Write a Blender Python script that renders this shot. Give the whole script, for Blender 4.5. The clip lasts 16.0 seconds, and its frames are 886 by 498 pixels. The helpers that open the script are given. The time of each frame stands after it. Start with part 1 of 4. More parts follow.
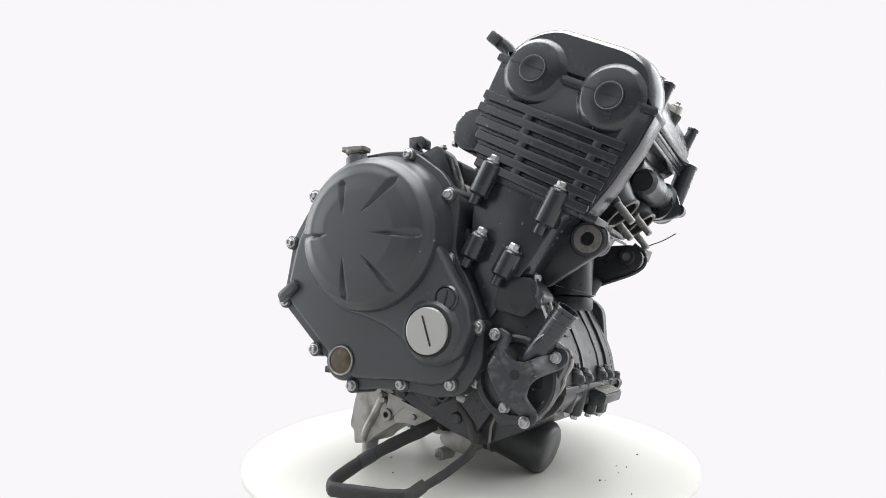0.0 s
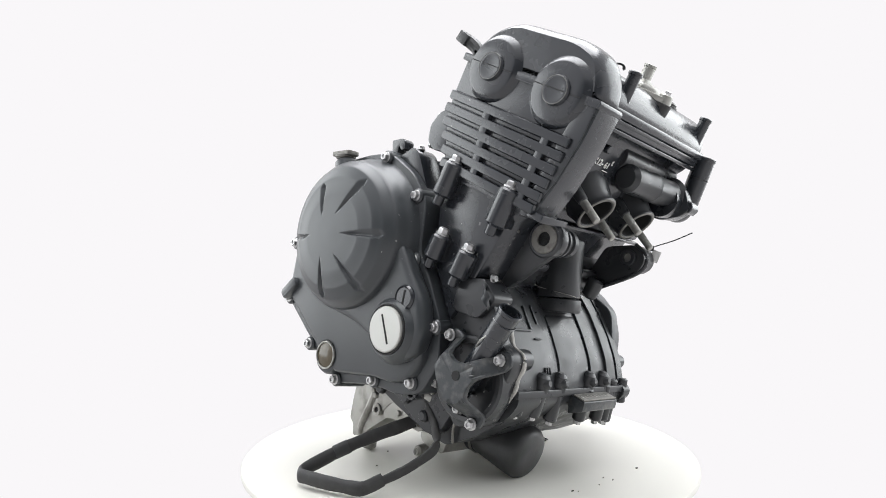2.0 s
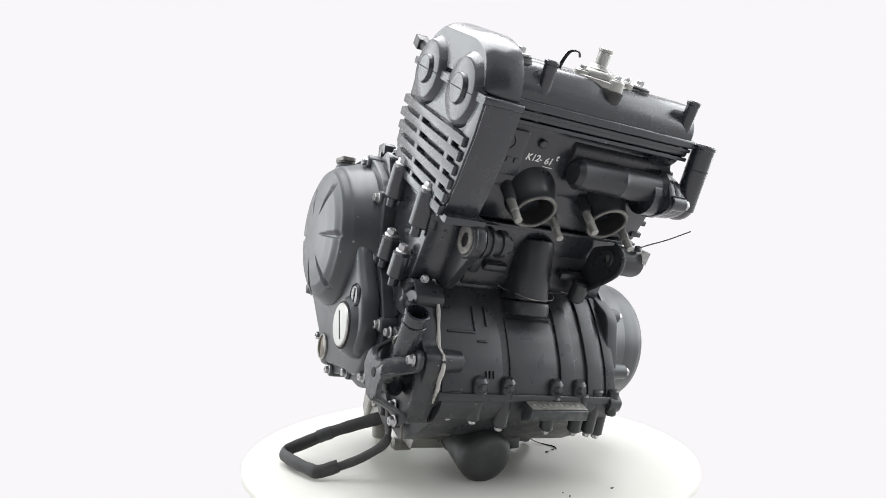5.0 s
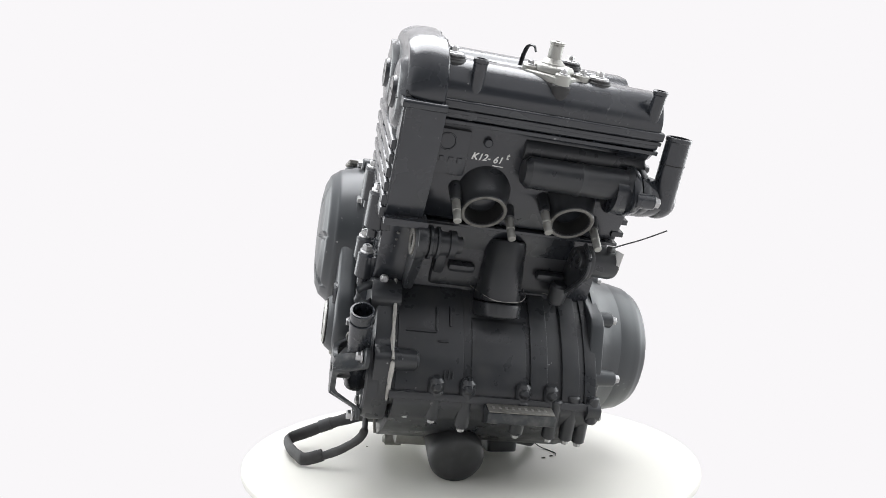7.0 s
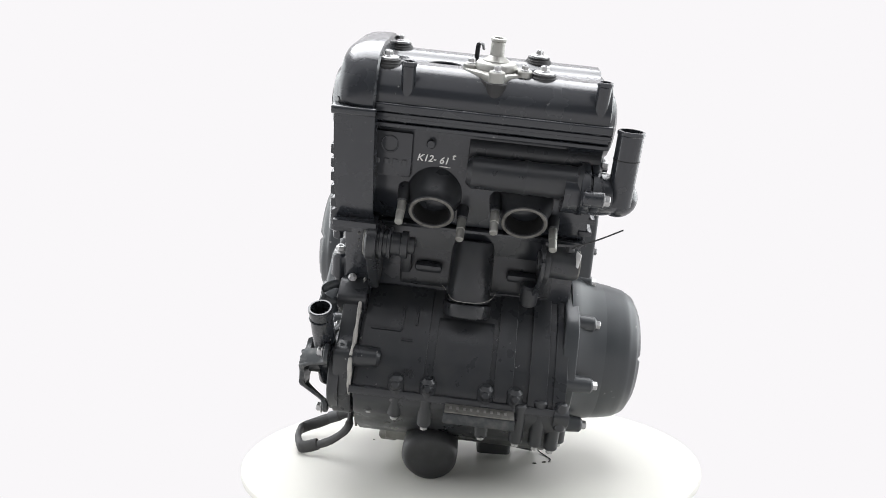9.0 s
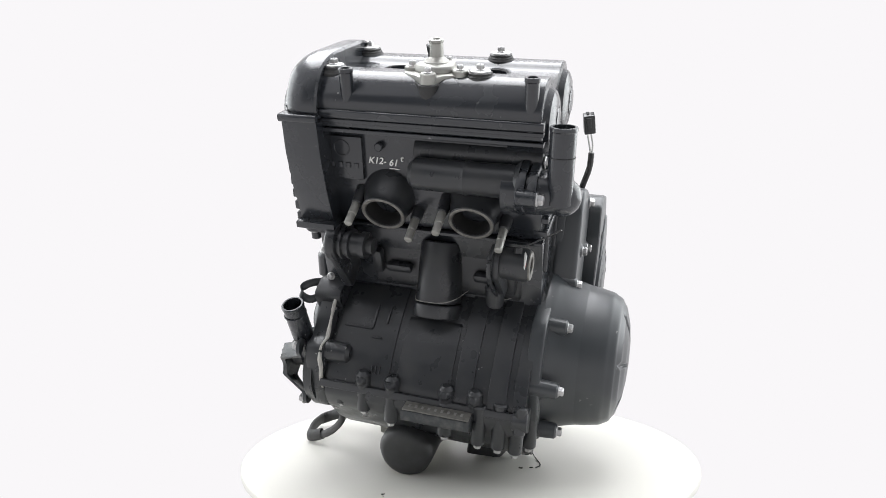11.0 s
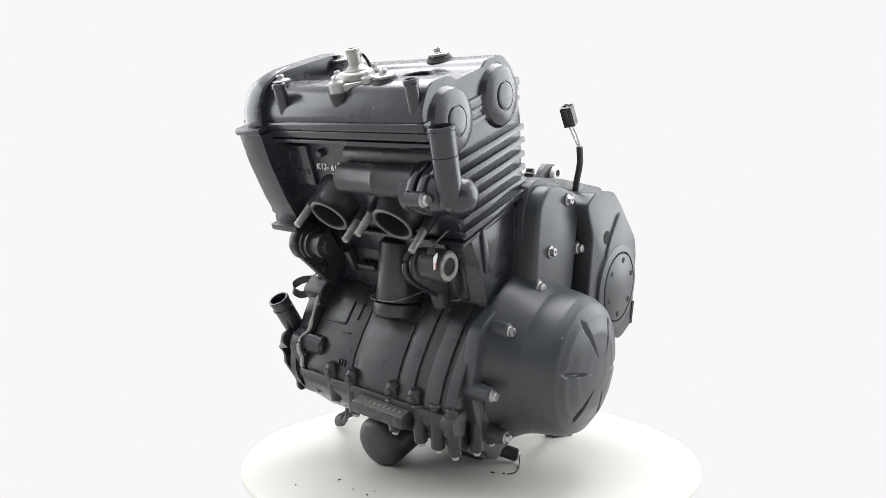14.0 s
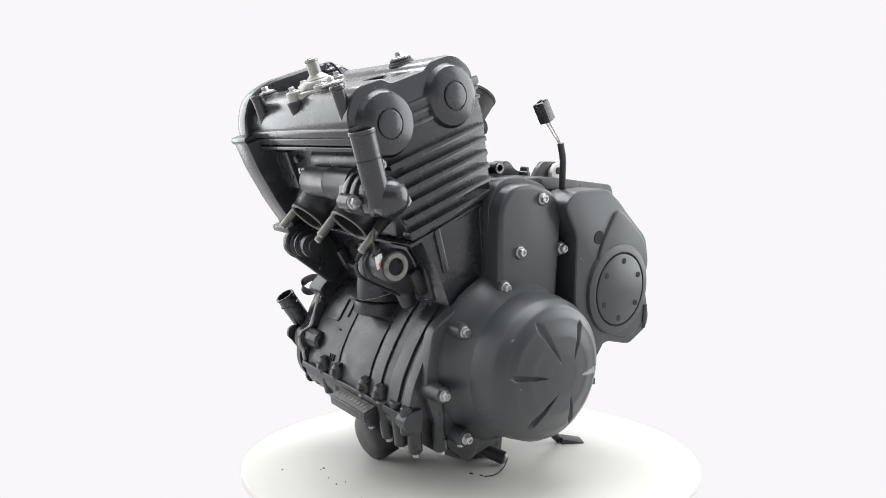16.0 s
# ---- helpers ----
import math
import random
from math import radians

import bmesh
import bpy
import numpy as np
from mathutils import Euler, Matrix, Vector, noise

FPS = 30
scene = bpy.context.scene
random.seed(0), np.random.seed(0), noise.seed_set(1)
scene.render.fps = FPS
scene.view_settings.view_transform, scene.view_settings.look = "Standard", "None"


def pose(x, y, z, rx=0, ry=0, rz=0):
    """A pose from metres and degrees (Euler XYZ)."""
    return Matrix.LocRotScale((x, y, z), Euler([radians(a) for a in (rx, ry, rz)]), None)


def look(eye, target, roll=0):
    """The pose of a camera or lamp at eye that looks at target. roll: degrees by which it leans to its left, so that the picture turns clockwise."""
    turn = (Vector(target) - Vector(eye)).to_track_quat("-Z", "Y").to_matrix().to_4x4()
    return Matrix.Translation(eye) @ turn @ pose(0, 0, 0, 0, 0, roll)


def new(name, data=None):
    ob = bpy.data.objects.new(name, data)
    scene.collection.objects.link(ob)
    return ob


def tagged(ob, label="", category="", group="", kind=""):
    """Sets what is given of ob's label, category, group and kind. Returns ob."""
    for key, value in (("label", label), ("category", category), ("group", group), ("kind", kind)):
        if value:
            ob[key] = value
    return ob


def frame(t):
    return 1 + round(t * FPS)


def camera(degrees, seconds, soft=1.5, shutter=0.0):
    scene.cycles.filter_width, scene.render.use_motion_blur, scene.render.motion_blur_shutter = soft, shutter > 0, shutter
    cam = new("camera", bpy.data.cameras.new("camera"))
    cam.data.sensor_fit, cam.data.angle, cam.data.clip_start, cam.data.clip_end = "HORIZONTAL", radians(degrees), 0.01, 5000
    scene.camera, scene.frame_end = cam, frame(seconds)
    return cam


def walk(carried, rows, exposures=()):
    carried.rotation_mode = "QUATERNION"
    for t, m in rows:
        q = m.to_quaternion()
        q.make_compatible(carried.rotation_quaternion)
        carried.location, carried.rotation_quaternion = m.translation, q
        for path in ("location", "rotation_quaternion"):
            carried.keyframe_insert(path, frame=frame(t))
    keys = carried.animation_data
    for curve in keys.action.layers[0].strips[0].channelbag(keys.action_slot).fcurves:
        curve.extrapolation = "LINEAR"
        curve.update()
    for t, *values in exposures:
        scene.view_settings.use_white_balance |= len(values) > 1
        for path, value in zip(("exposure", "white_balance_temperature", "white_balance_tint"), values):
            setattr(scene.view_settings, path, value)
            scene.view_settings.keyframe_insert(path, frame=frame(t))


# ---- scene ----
# ---- camera ----
EYE = (0.0, -1.0, 0.2965)
cam = camera(65.78, 16.0, soft=0.9)
VIEW = look(EYE, (-0.0346, 0.0, 0.2908), -0.42)
walk(cam, [(0.0, VIEW), (16.0, VIEW)])

# ---- light: a white photo booth, open towards the camera ----
world = bpy.data.worlds.new("booth_air")
scene.world = world
world.use_nodes = True
world.node_tree.nodes["Background"].inputs["Color"].default_value = (0.96, 0.96, 1.0, 1)
world.node_tree.nodes["Background"].inputs["Strength"].default_value = 1.08


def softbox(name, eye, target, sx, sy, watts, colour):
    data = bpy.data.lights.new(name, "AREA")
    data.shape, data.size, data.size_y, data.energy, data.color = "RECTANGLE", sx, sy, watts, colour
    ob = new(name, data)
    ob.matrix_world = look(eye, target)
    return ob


softbox("softbox_top", (0.0, 0.25, 2.1), (0, 0, 0), 2.0, 1.8, 80, (0.96, 0.97, 1.0))
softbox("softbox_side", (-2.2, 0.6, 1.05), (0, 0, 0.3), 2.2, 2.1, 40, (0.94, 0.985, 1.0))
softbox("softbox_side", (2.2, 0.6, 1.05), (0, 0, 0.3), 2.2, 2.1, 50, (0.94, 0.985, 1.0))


# ---- materials ----
def material(name, colour, rough, metal=0.0, grain=0.0, grain_scale=900, stain=0.0, stain_scale=25, stain_colour=None,
             bump=0.0, spec=0.5, coat=0.0, rough_var=0.0, chips=0.0):
    m = bpy.data.materials.new(name)
    m.use_nodes = True
    nt = m.node_tree
    b = nt.nodes["Principled BSDF"]
    b.inputs["Base Color"].default_value = (*colour, 1)
    b.inputs["Roughness"].default_value = rough
    b.inputs["Metallic"].default_value = metal
    b.inputs["Specular IOR Level"].default_value = spec
    b.inputs["Coat Weight"].default_value = coat
    b.inputs["Coat Roughness"].default_value = 0.25
    co = nt.nodes.new("ShaderNodeTexCoord")

    def tex(scale, detail):
        n = nt.nodes.new("ShaderNodeTexNoise")
        n.inputs["Scale"].default_value, n.inputs["Detail"].default_value = scale, detail
        nt.links.new(co.outputs["Object"], n.inputs["Vector"])
        return n

    def ramp(src, lo, hi):
        n = nt.nodes.new("ShaderNodeMapRange")
        n.inputs["From Min"].default_value, n.inputs["From Max"].default_value = lo, hi
        nt.links.new(src, n.inputs["Value"])
        return n

    last = None
    if stain:
        big = tex(stain_scale, 6)
        mix = nt.nodes.new("ShaderNodeMix")
        mix.data_type = "RGBA"
        r = ramp(big.outputs["Fac"], 0.48, 0.72)
        mul = nt.nodes.new("ShaderNodeMath")
        mul.operation = "MULTIPLY"
        mul.inputs[1].default_value = stain
        nt.links.new(r.outputs[0], mul.inputs[0])
        nt.links.new(mul.outputs[0], mix.inputs[0])
        mix.inputs[6].default_value = (*colour, 1)
        mix.inputs[7].default_value = (*(stain_colour or [c * 2.2 for c in colour]), 1)
        nt.links.new(mix.outputs[2], b.inputs["Base Color"])
        if rough_var:
            rr = nt.nodes.new("ShaderNodeMapRange")
            rr.inputs["To Min"].default_value, rr.inputs["To Max"].default_value = rough - rough_var, rough + rough_var
            rr.inputs["From Min"].default_value, rr.inputs["From Max"].default_value = 0.35, 0.7
            nt.links.new(big.outputs["Fac"], rr.inputs["Value"])
            nt.links.new(rr.outputs[0], b.inputs["Roughness"])
    if chips:
        # sparse bright nicks in the paint
        spot, patch = tex(150, 2), tex(9, 2)
        a, c = ramp(spot.outputs["Fac"], 0.715, 0.735), ramp(patch.outputs["Fac"], 0.58, 0.64)
        both = nt.nodes.new("ShaderNodeMath")
        both.operation = "MULTIPLY"
        nt.links.new(a.outputs[0], both.inputs[0])
        nt.links.new(c.outputs[0], both.inputs[1])
        half = nt.nodes.new("ShaderNodeMath")
        half.operation = "MULTIPLY"
        half.inputs[1].default_value = chips
        nt.links.new(both.outputs[0], half.inputs[0])
        nick = nt.nodes.new("ShaderNodeMix")
        nick.data_type = "RGBA"
        nt.links.new(half.outputs[0], nick.inputs[0])
        nt.links.new(mix.outputs[2], nick.inputs[6])
        nick.inputs[7].default_value = (0.3, 0.3, 0.29, 1)
        nt.links.new(nick.outputs[2], b.inputs["Base Color"])
    if bump:
        fine = tex(grain_scale, 3)
        bp = nt.nodes.new("ShaderNodeBump")
        bp.inputs["Strength"].default_value, bp.inputs["Distance"].default_value = bump, 0.0006
        nt.links.new(fine.outputs["Fac"], bp.inputs["Height"])
        nt.links.new(bp.outputs[0], b.inputs["Normal"])
    return m


PAINT = material("black_satin_paint", (0.019, 0.0215, 0.0258), 0.25, coat=0.35, stain=0.35, stain_scale=30, stain_colour=(0.036, 0.04, 0.043), bump=0.03, rough_var=0.07, chips=0.5)
COVER = material("charcoal_cover_paint", (0.042, 0.0465, 0.05), 0.36, stain=0.2, stain_scale=14, stain_colour=(0.05, 0.053, 0.055), bump=0.06, rough_var=0.06, chips=0.8)
CAST = material("worn_black_casting", (0.026, 0.028, 0.0305), 0.36, stain=0.35, stain_scale=45, stain_colour=(0.045, 0.045, 0.043), bump=0.08, grain_scale=500, rough_var=0.1, chips=0.7)
WORN = material("scuffed_grey_black_metal", (0.03, 0.034, 0.037), 0.36, metal=0.1, stain=0.8, stain_scale=90, stain_colour=(0.1, 0.1, 0.095), bump=0.3, grain_scale=500)
ALLOY = material("bare_cast_aluminium", (0.36, 0.36, 0.335), 0.45, metal=0.7, stain=0.7, stain_scale=55, stain_colour=(0.22, 0.21, 0.19), bump=0.4, grain_scale=450)
STEEL = material("dull_zinc_bolt_steel", (0.44, 0.44, 0.44), 0.38, metal=0.85, stain=0.6, stain_scale=250, stain_colour=(0.3, 0.29, 0.27), bump=0.15)
SUMP = material("stained_cast_aluminium", (0.34, 0.335, 0.31), 0.45, metal=0.45, stain=0.85, stain_scale=38, stain_colour=(0.13, 0.125, 0.11), bump=0.5, grain_scale=350)
DISC = material("brushed_aluminium_cap", (0.4, 0.4, 0.38), 0.42, metal=0.8, stain=0.3, stain_scale=40, stain_colour=(0.4, 0.4, 0.37), bump=0.1)
RUBBER = material("black_rubber", (0.028, 0.028, 0.028), 0.62, stain=0.5, stain_scale=80, stain_colour=(0.05, 0.05, 0.048), bump=0.3)
# soot in the exhaust bores; elsewhere near-black painted for shade in holes and slots
HOLE = material("soot_and_shade_black", (0.012, 0.012, 0.012), 0.8, stain=0.4, stain_scale=120, stain_colour=(0.015, 0.014, 0.012))
GASKET = material("grey_gasket_sealant", (0.42, 0.41, 0.38), 0.6, stain=0.7, stain_scale=120, stain_colour=(0.2, 0.2, 0.19), bump=0.4)
CHALK = material("white_paint_marker", (0.75, 0.75, 0.72), 0.6)
GLASS = material("oil_stained_sight_glass", (0.07, 0.055, 0.03), 0.15, stain=0.6, stain_scale=60, stain_colour=(0.16, 0.13, 0.08))
RIM = material("worn_bare_rim", (0.19, 0.185, 0.17), 0.5, metal=0.5, stain=0.9, stain_scale=140, stain_colour=(0.1, 0.095, 0.085), bump=0.4)
PLASTIC = material("black_plastic", (0.03, 0.031, 0.032), 0.4, bump=0.1, stain=0.3, stain_scale=60)
WIRE = material("white_wire_sheath", (0.7, 0.7, 0.68), 0.45)
RED = material("red_plastic", (0.5, 0.04, 0.03), 0.4)
GREYMARK = material("worn_lettering_and_highlight", (0.11, 0.11, 0.105), 0.55)
TABLE = material("white_laminate", (0.61, 0.602, 0.553), 0.28, stain=0.25, stain_scale=5, stain_colour=(0.57, 0.56, 0.51))
WALL = material("grey_studio_wall", (0.15, 0.155, 0.16), 0.8, stain=0.3, stain_scale=3, stain_colour=(0.25, 0.25, 0.26))
DIRT = material("dark_dirt_flake", (0.05, 0.045, 0.035), 0.8)

# even emission gives backdrop and floor their flat white, with no lamps behind
GLOW = bpy.data.materials.new("glowing_white_surround")
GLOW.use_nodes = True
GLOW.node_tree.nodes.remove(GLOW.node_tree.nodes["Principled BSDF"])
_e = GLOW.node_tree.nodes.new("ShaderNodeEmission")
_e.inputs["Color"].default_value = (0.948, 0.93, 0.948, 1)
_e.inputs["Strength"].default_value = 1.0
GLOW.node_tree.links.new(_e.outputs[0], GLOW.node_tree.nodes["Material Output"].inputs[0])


# ---- mesh tools; all lengths in millimetres ----
def finish(ob, angle=32):
    me = ob.data
    me.polygons.foreach_set("use_smooth", [True] * len(me.polygons))
    me.set_sharp_from_angle(angle=radians(angle))


def part(name, bm, mat, parent=None, label="", m=None):
    if m is not None:
        bm.transform(m)
    bm.transform(Matrix.Scale(0.001, 4))
    bmesh.ops.recalc_face_normals(bm, faces=bm.faces)
    me = bpy.data.meshes.new(name)
    bm.to_mesh(me)
    bm.free()
    me.materials.append(mat)
    ob = new(name, me)
    finish(ob)
    if parent is not None:
        ob.parent = parent
    return tagged(ob, label)


def join(*bms):
    out = bms[0]
    for b in bms[1:]:
        vs = [out.verts.new(v.co) for v in b.verts]
        b.verts.index_update()
        for f in b.faces:
            try:
                out.faces.new([vs[v.index] for v in f.verts])
            except ValueError:
                pass
        b.free()
    return out


def bevelled(bm, size, seg=2, angle=0.45):
    if size > 0:
        bm.normal_update()
        es = [e for e in bm.edges if len(e.link_faces) == 2 and e.calc_face_angle(0) > angle]
        if es:
            bmesh.ops.bevel(bm, geom=es, offset=size, segments=seg, profile=0.55, affect="EDGES", clamp_overlap=True)
    return bm


def fillet(pts, r, n=3):
    out, k = [], len(pts)
    for i in range(k):
        p, a, b = Vector(pts[i]), Vector(pts[i - 1]), Vector(pts[(i + 1) % k])
        da, db = a - p, b - p
        q = min(r, da.length * 0.45, db.length * 0.45)
        s, e = p + da.normalized() * q, p + db.normalized() * q
        for j in range(n + 1):
            t = j / n
            out.append(tuple(s * (1 - t) ** 2 + p * 2 * t * (1 - t) + e * t * t))
    return out


def prism(pts, x0, x1, bev=2.0, seg=2, shrink=0.0):
    """An outline in the side plane (y, z), drawn out from x0 to x1; shrink narrows the x1 end."""
    bm = bmesh.new()
    k = len(pts)
    cy, cz = sum(p[0] for p in pts) / k, sum(p[1] for p in pts) / k
    a = [bm.verts.new((x0, p[0], p[1])) for p in pts]
    b = [bm.verts.new((x1, cy + (p[0] - cy) * (1 - shrink), cz + (p[1] - cz) * (1 - shrink))) for p in pts]
    bm.faces.new(a)
    bm.faces.new(b[::-1])
    for i in range(k):
        j = (i + 1) % k
        bm.faces.new((a[i], b[i], b[j], a[j]))
    bmesh.ops.recalc_face_normals(bm, faces=bm.faces)
    return bevelled(bm, bev, seg)


def prism2(pa, x0, pb, x1, bev=2.0, seg=2):
    """A body between two outlines of as many corners each."""
    bm = bmesh.new()
    a = [bm.verts.new((x0, *q)) for q in pa]
    c = [bm.verts.new((x1, *q)) for q in pb]
    k = len(pa)
    bm.faces.new(a)
    bm.faces.new(c[::-1])
    for i in range(k):
        bm.faces.new((a[i], c[i], c[(i + 1) % k], a[(i + 1) % k]))
    bmesh.ops.recalc_face_normals(bm, faces=bm.faces)
    return bevelled(bm, bev, seg)


def crowned(pts, stations, middle=None):
    """An outline in the side plane carried through stations (x, inset), for a face with a broad rounded edge."""
    bm, k = bmesh.new(), len(pts)
    rings = []
    for x, inset in stations:
        ring_v = []
        for i in range(k):
            a, p, b = Vector(pts[i - 1]), Vector(pts[i]), Vector(pts[(i + 1) % k])
            d = b - a
            n = Vector((-d.y, d.x)).normalized()
            c = Vector(middle) if middle else sum((Vector(q) for q in pts), Vector((0, 0))) / k
            if n.dot(c - p) < 0:
                n = -n
            ring_v.append(bm.verts.new((x, *(p + n * inset))))
        rings.append(ring_v)
    for p, q in zip(rings, rings[1:]):
        for i in range(k):
            j = (i + 1) % k
            bm.faces.new((p[i], p[j], q[j], q[i]))
    bm.faces.new(rings[0])
    bm.faces.new(rings[-1])
    bmesh.ops.recalc_face_normals(bm, faces=bm.faces)
    return bm


def prism_z(pts, z0, z1, bev=2.0, seg=2, shrink=0.0):
    """The same for an outline in plan (x, y)."""
    bm = prism([(p[0], p[1]) for p in pts], z0, z1, bev, seg, shrink)
    bm.transform(Matrix(((0, 1, 0, 0), (0, 0, 1, 0), (1, 0, 0, 0), (0, 0, 0, 1))))
    return bm


def lathe(profile, centre=(0, 0, 0), axis=(0, 0, 1), seg=32, caps=True):
    """profile: (way along the axis, radius) from one end to the other."""
    bm = bmesh.new()
    q = Vector((0, 0, 1)).rotation_difference(Vector(axis).normalized()).to_matrix().to_4x4()
    rings = []
    for a, r in profile:
        if r < 0.01:
            rings.append([bm.verts.new((0, 0, a))])
        else:
            rings.append([bm.verts.new((r * math.cos(2 * math.pi * i / seg), r * math.sin(2 * math.pi * i / seg), a)) for i in range(seg)])
    for p, n in zip(rings, rings[1:]):
        for i in range(seg):
            j = (i + 1) % seg
            if len(p) == 1:
                bm.faces.new((p[0], n[i], n[j]))
            elif len(n) == 1:
                bm.faces.new((p[i], p[j], n[0]))
            else:
                bm.faces.new((p[i], p[j], n[j], n[i]))
    for r in (rings[0], rings[-1]):
        if caps and len(r) > 1:
            bm.faces.new(r)
    bm.transform(Matrix.Translation(centre) @ q)
    return bm


def rod(p0, p1, r0, r1=None, bev=1.0, seg=20):
    p0, p1 = Vector(p0), Vector(p1)
    n, r1 = (p1 - p0).length, r0 if r1 is None else r1
    return lathe([(0, r0 - bev), (bev, r0), (n - bev, r1), (n, r1 - bev)], p0, p1 - p0, seg)


def pipe(p0, p1, r, wall, deep=14, seg=28):
    """A tube, open at p1."""
    p0, p1 = Vector(p0), Vector(p1)
    n = (p1 - p0).length
    return lathe([(0, r), (n - 5, r), (n - 4, r + 0.8), (n - 1, r + 0.8), (n, r), (n, r - wall), (n - deep, r - wall - 0.5), (n - deep, 0)], p0, p1 - p0, seg)


def spline(pts, n=8):
    pts = [Vector(p) for p in pts]
    ext = [pts[0] * 2 - pts[1], *pts, pts[-1] * 2 - pts[-2]]
    out = []
    for i in range(1, len(ext) - 2):
        a, b, c, d = ext[i - 1:i + 3]
        for k in range(n):
            t = k / n
            out.append(0.5 * (2 * b + (c - a) * t + (2 * a - 5 * b + 4 * c - d) * t * t + (3 * b - a - 3 * c + d) * t ** 3))
    out.append(pts[-1])
    return out


def hose(pts, r, seg=10, n=8, flat=1.0, wobble=0.0):
    """A round or flattened cord along a smooth path."""
    path = spline(pts, n)
    bm = bmesh.new()
    up = Vector((0, 0, 1))
    rings = []
    for i, p in enumerate(path):
        d = (path[min(i + 1, len(path) - 1)] - path[max(i - 1, 0)]).normalized()
        s = d.cross(up)
        s = s.normalized() if s.length > 0.05 else Vector((1, 0, 0))
        u = s.cross(d).normalized()
        k = r * (1 + wobble * noise.noise(p * 0.06))
        rings.append([bm.verts.new(p + s * (k * math.cos(2 * math.pi * j / seg)) + u * (k * flat * math.sin(2 * math.pi * j / seg))) for j in range(seg)])
    for a, b in zip(rings, rings[1:]):
        for j in range(seg):
            bm.faces.new((a[j], a[(j + 1) % seg], b[(j + 1) % seg], b[j]))
    bm.faces.new(rings[0])
    bm.faces.new(rings[-1])
    return bm


def ball(c, r, seg=28):
    return lathe([(-r * math.cos(math.pi * i / 12), r * math.sin(math.pi * i / 12)) for i in range(13)], c, (0, 0, 1), seg)


def block(c, size, bev=1.5, turn=(0, 0, 0), seg=2):
    bm = bmesh.new()
    bmesh.ops.create_cube(bm, size=1.0)
    bm.transform(Matrix.Diagonal((*size, 1)))
    bevelled(bm, bev, seg)
    bm.transform(pose(*c, *turn))
    return bm


def ring(c, axis, r, inner, h, seg=32, bev=0.8):
    return lathe([(0, inner), (0, r - bev), (bev, r), (h - bev, r), (h, r - bev), (h, inner + bev), (h - bev, inner), (0, inner)], c, axis, seg, False)


def washer_bolt_mesh(r, h):
    bm = lathe([(0, r * 1.28), (r * 0.22, r * 1.28), (r * 0.36, r * 1.06), (r * 0.4, 0)], (0, 0, 0), (0, 0, 1), 18)
    hexa = lathe([(r * 0.2, r), (h * 0.85, r), (h, r * 0.82), (h, r * 0.5), (h * 0.8, r * 0.4), (h * 0.8, 0)], (0, 0, 0), (0, 0, 1), 6)
    bm = join(bm, hexa)
    bm.transform(Matrix.Scale(0.001, 4))
    bmesh.ops.recalc_face_normals(bm, faces=bm.faces)
    me = bpy.data.meshes.new("bolt")
    bm.to_mesh(me)
    bm.free()
    me.materials.append(STEEL)
    return me


BOLT = washer_bolt_mesh(5.2, 7.0)
BOLT_LARGE = washer_bolt_mesh(6.2, 8.0)


def bolt(p, axis, parent, mesh=None, k=1.0, name="bolt"):
    ob = new(name, mesh or BOLT)
    q = Vector((0, 0, 1)).rotation_difference(Vector(axis).normalized())
    spin = Matrix.Rotation(random.uniform(0, 1), 4, "Z")
    ob.matrix_basis = Matrix.Translation(Vector(p) * 0.001) @ q.to_matrix().to_4x4() @ spin @ Matrix.Scale(k, 4)
    ob.parent = parent
    return ob


def cut(ob, cutters):
    """Cut real holes into a part."""
    for bm in cutters:
        bm.transform(Matrix.Scale(0.001, 4))
        bmesh.ops.recalc_face_normals(bm, faces=bm.faces)
        me = bpy.data.meshes.new("cutter")
        bm.to_mesh(me)
        bm.free()
        tool = new("cutter", me)
        mod = ob.modifiers.new("hole", "BOOLEAN")
        mod.operation, mod.object, mod.solver, mod.use_self = "DIFFERENCE", tool, "EXACT", True
        made = bpy.data.meshes.new_from_object(ob.evaluated_get(bpy.context.evaluated_depsgraph_get()))
        ob.modifiers.clear()
        ob.data = made
        bpy.data.objects.remove(tool)
        bpy.data.meshes.remove(me)
    finish(ob)


# the upper end leans forward; its own frame has z along the cylinders, y to the rear
HEAD = Matrix.Translation((0, -199.5, 463.3)) @ Matrix.Rotation(radians(25.3), 4, "X")


def up(p):
    return tuple(HEAD @ Vector(p))


def upd(d):
    return tuple(HEAD.to_3x3() @ Vector(d))


FWD, LEFT, RIGHT, BACK, TOP = (0, -1, 0), (-1, 0, 0), (1, 0, 0), (0, 1, 0), (0, 0, 1)


# ---- setting ----
def sheet(name, verts, faces, mat, label, kind="structure", category=""):
    me = bpy.data.meshes.new(name)
    me.from_pydata(verts, [], faces)
    me.materials.append(mat)
    ob = new(name, me)
    return tagged(ob, label, category, kind=kind)


# the floor is no light source; added glow hides the horizon line
sheet("floor", [(-60, -60, -0.008), (60, -60, -0.008), (60, 60, -0.008), (-60, 60, -0.008)], [(0, 1, 2, 3)], GLOW, "white floor made to glow so that it merges with the backdrop")


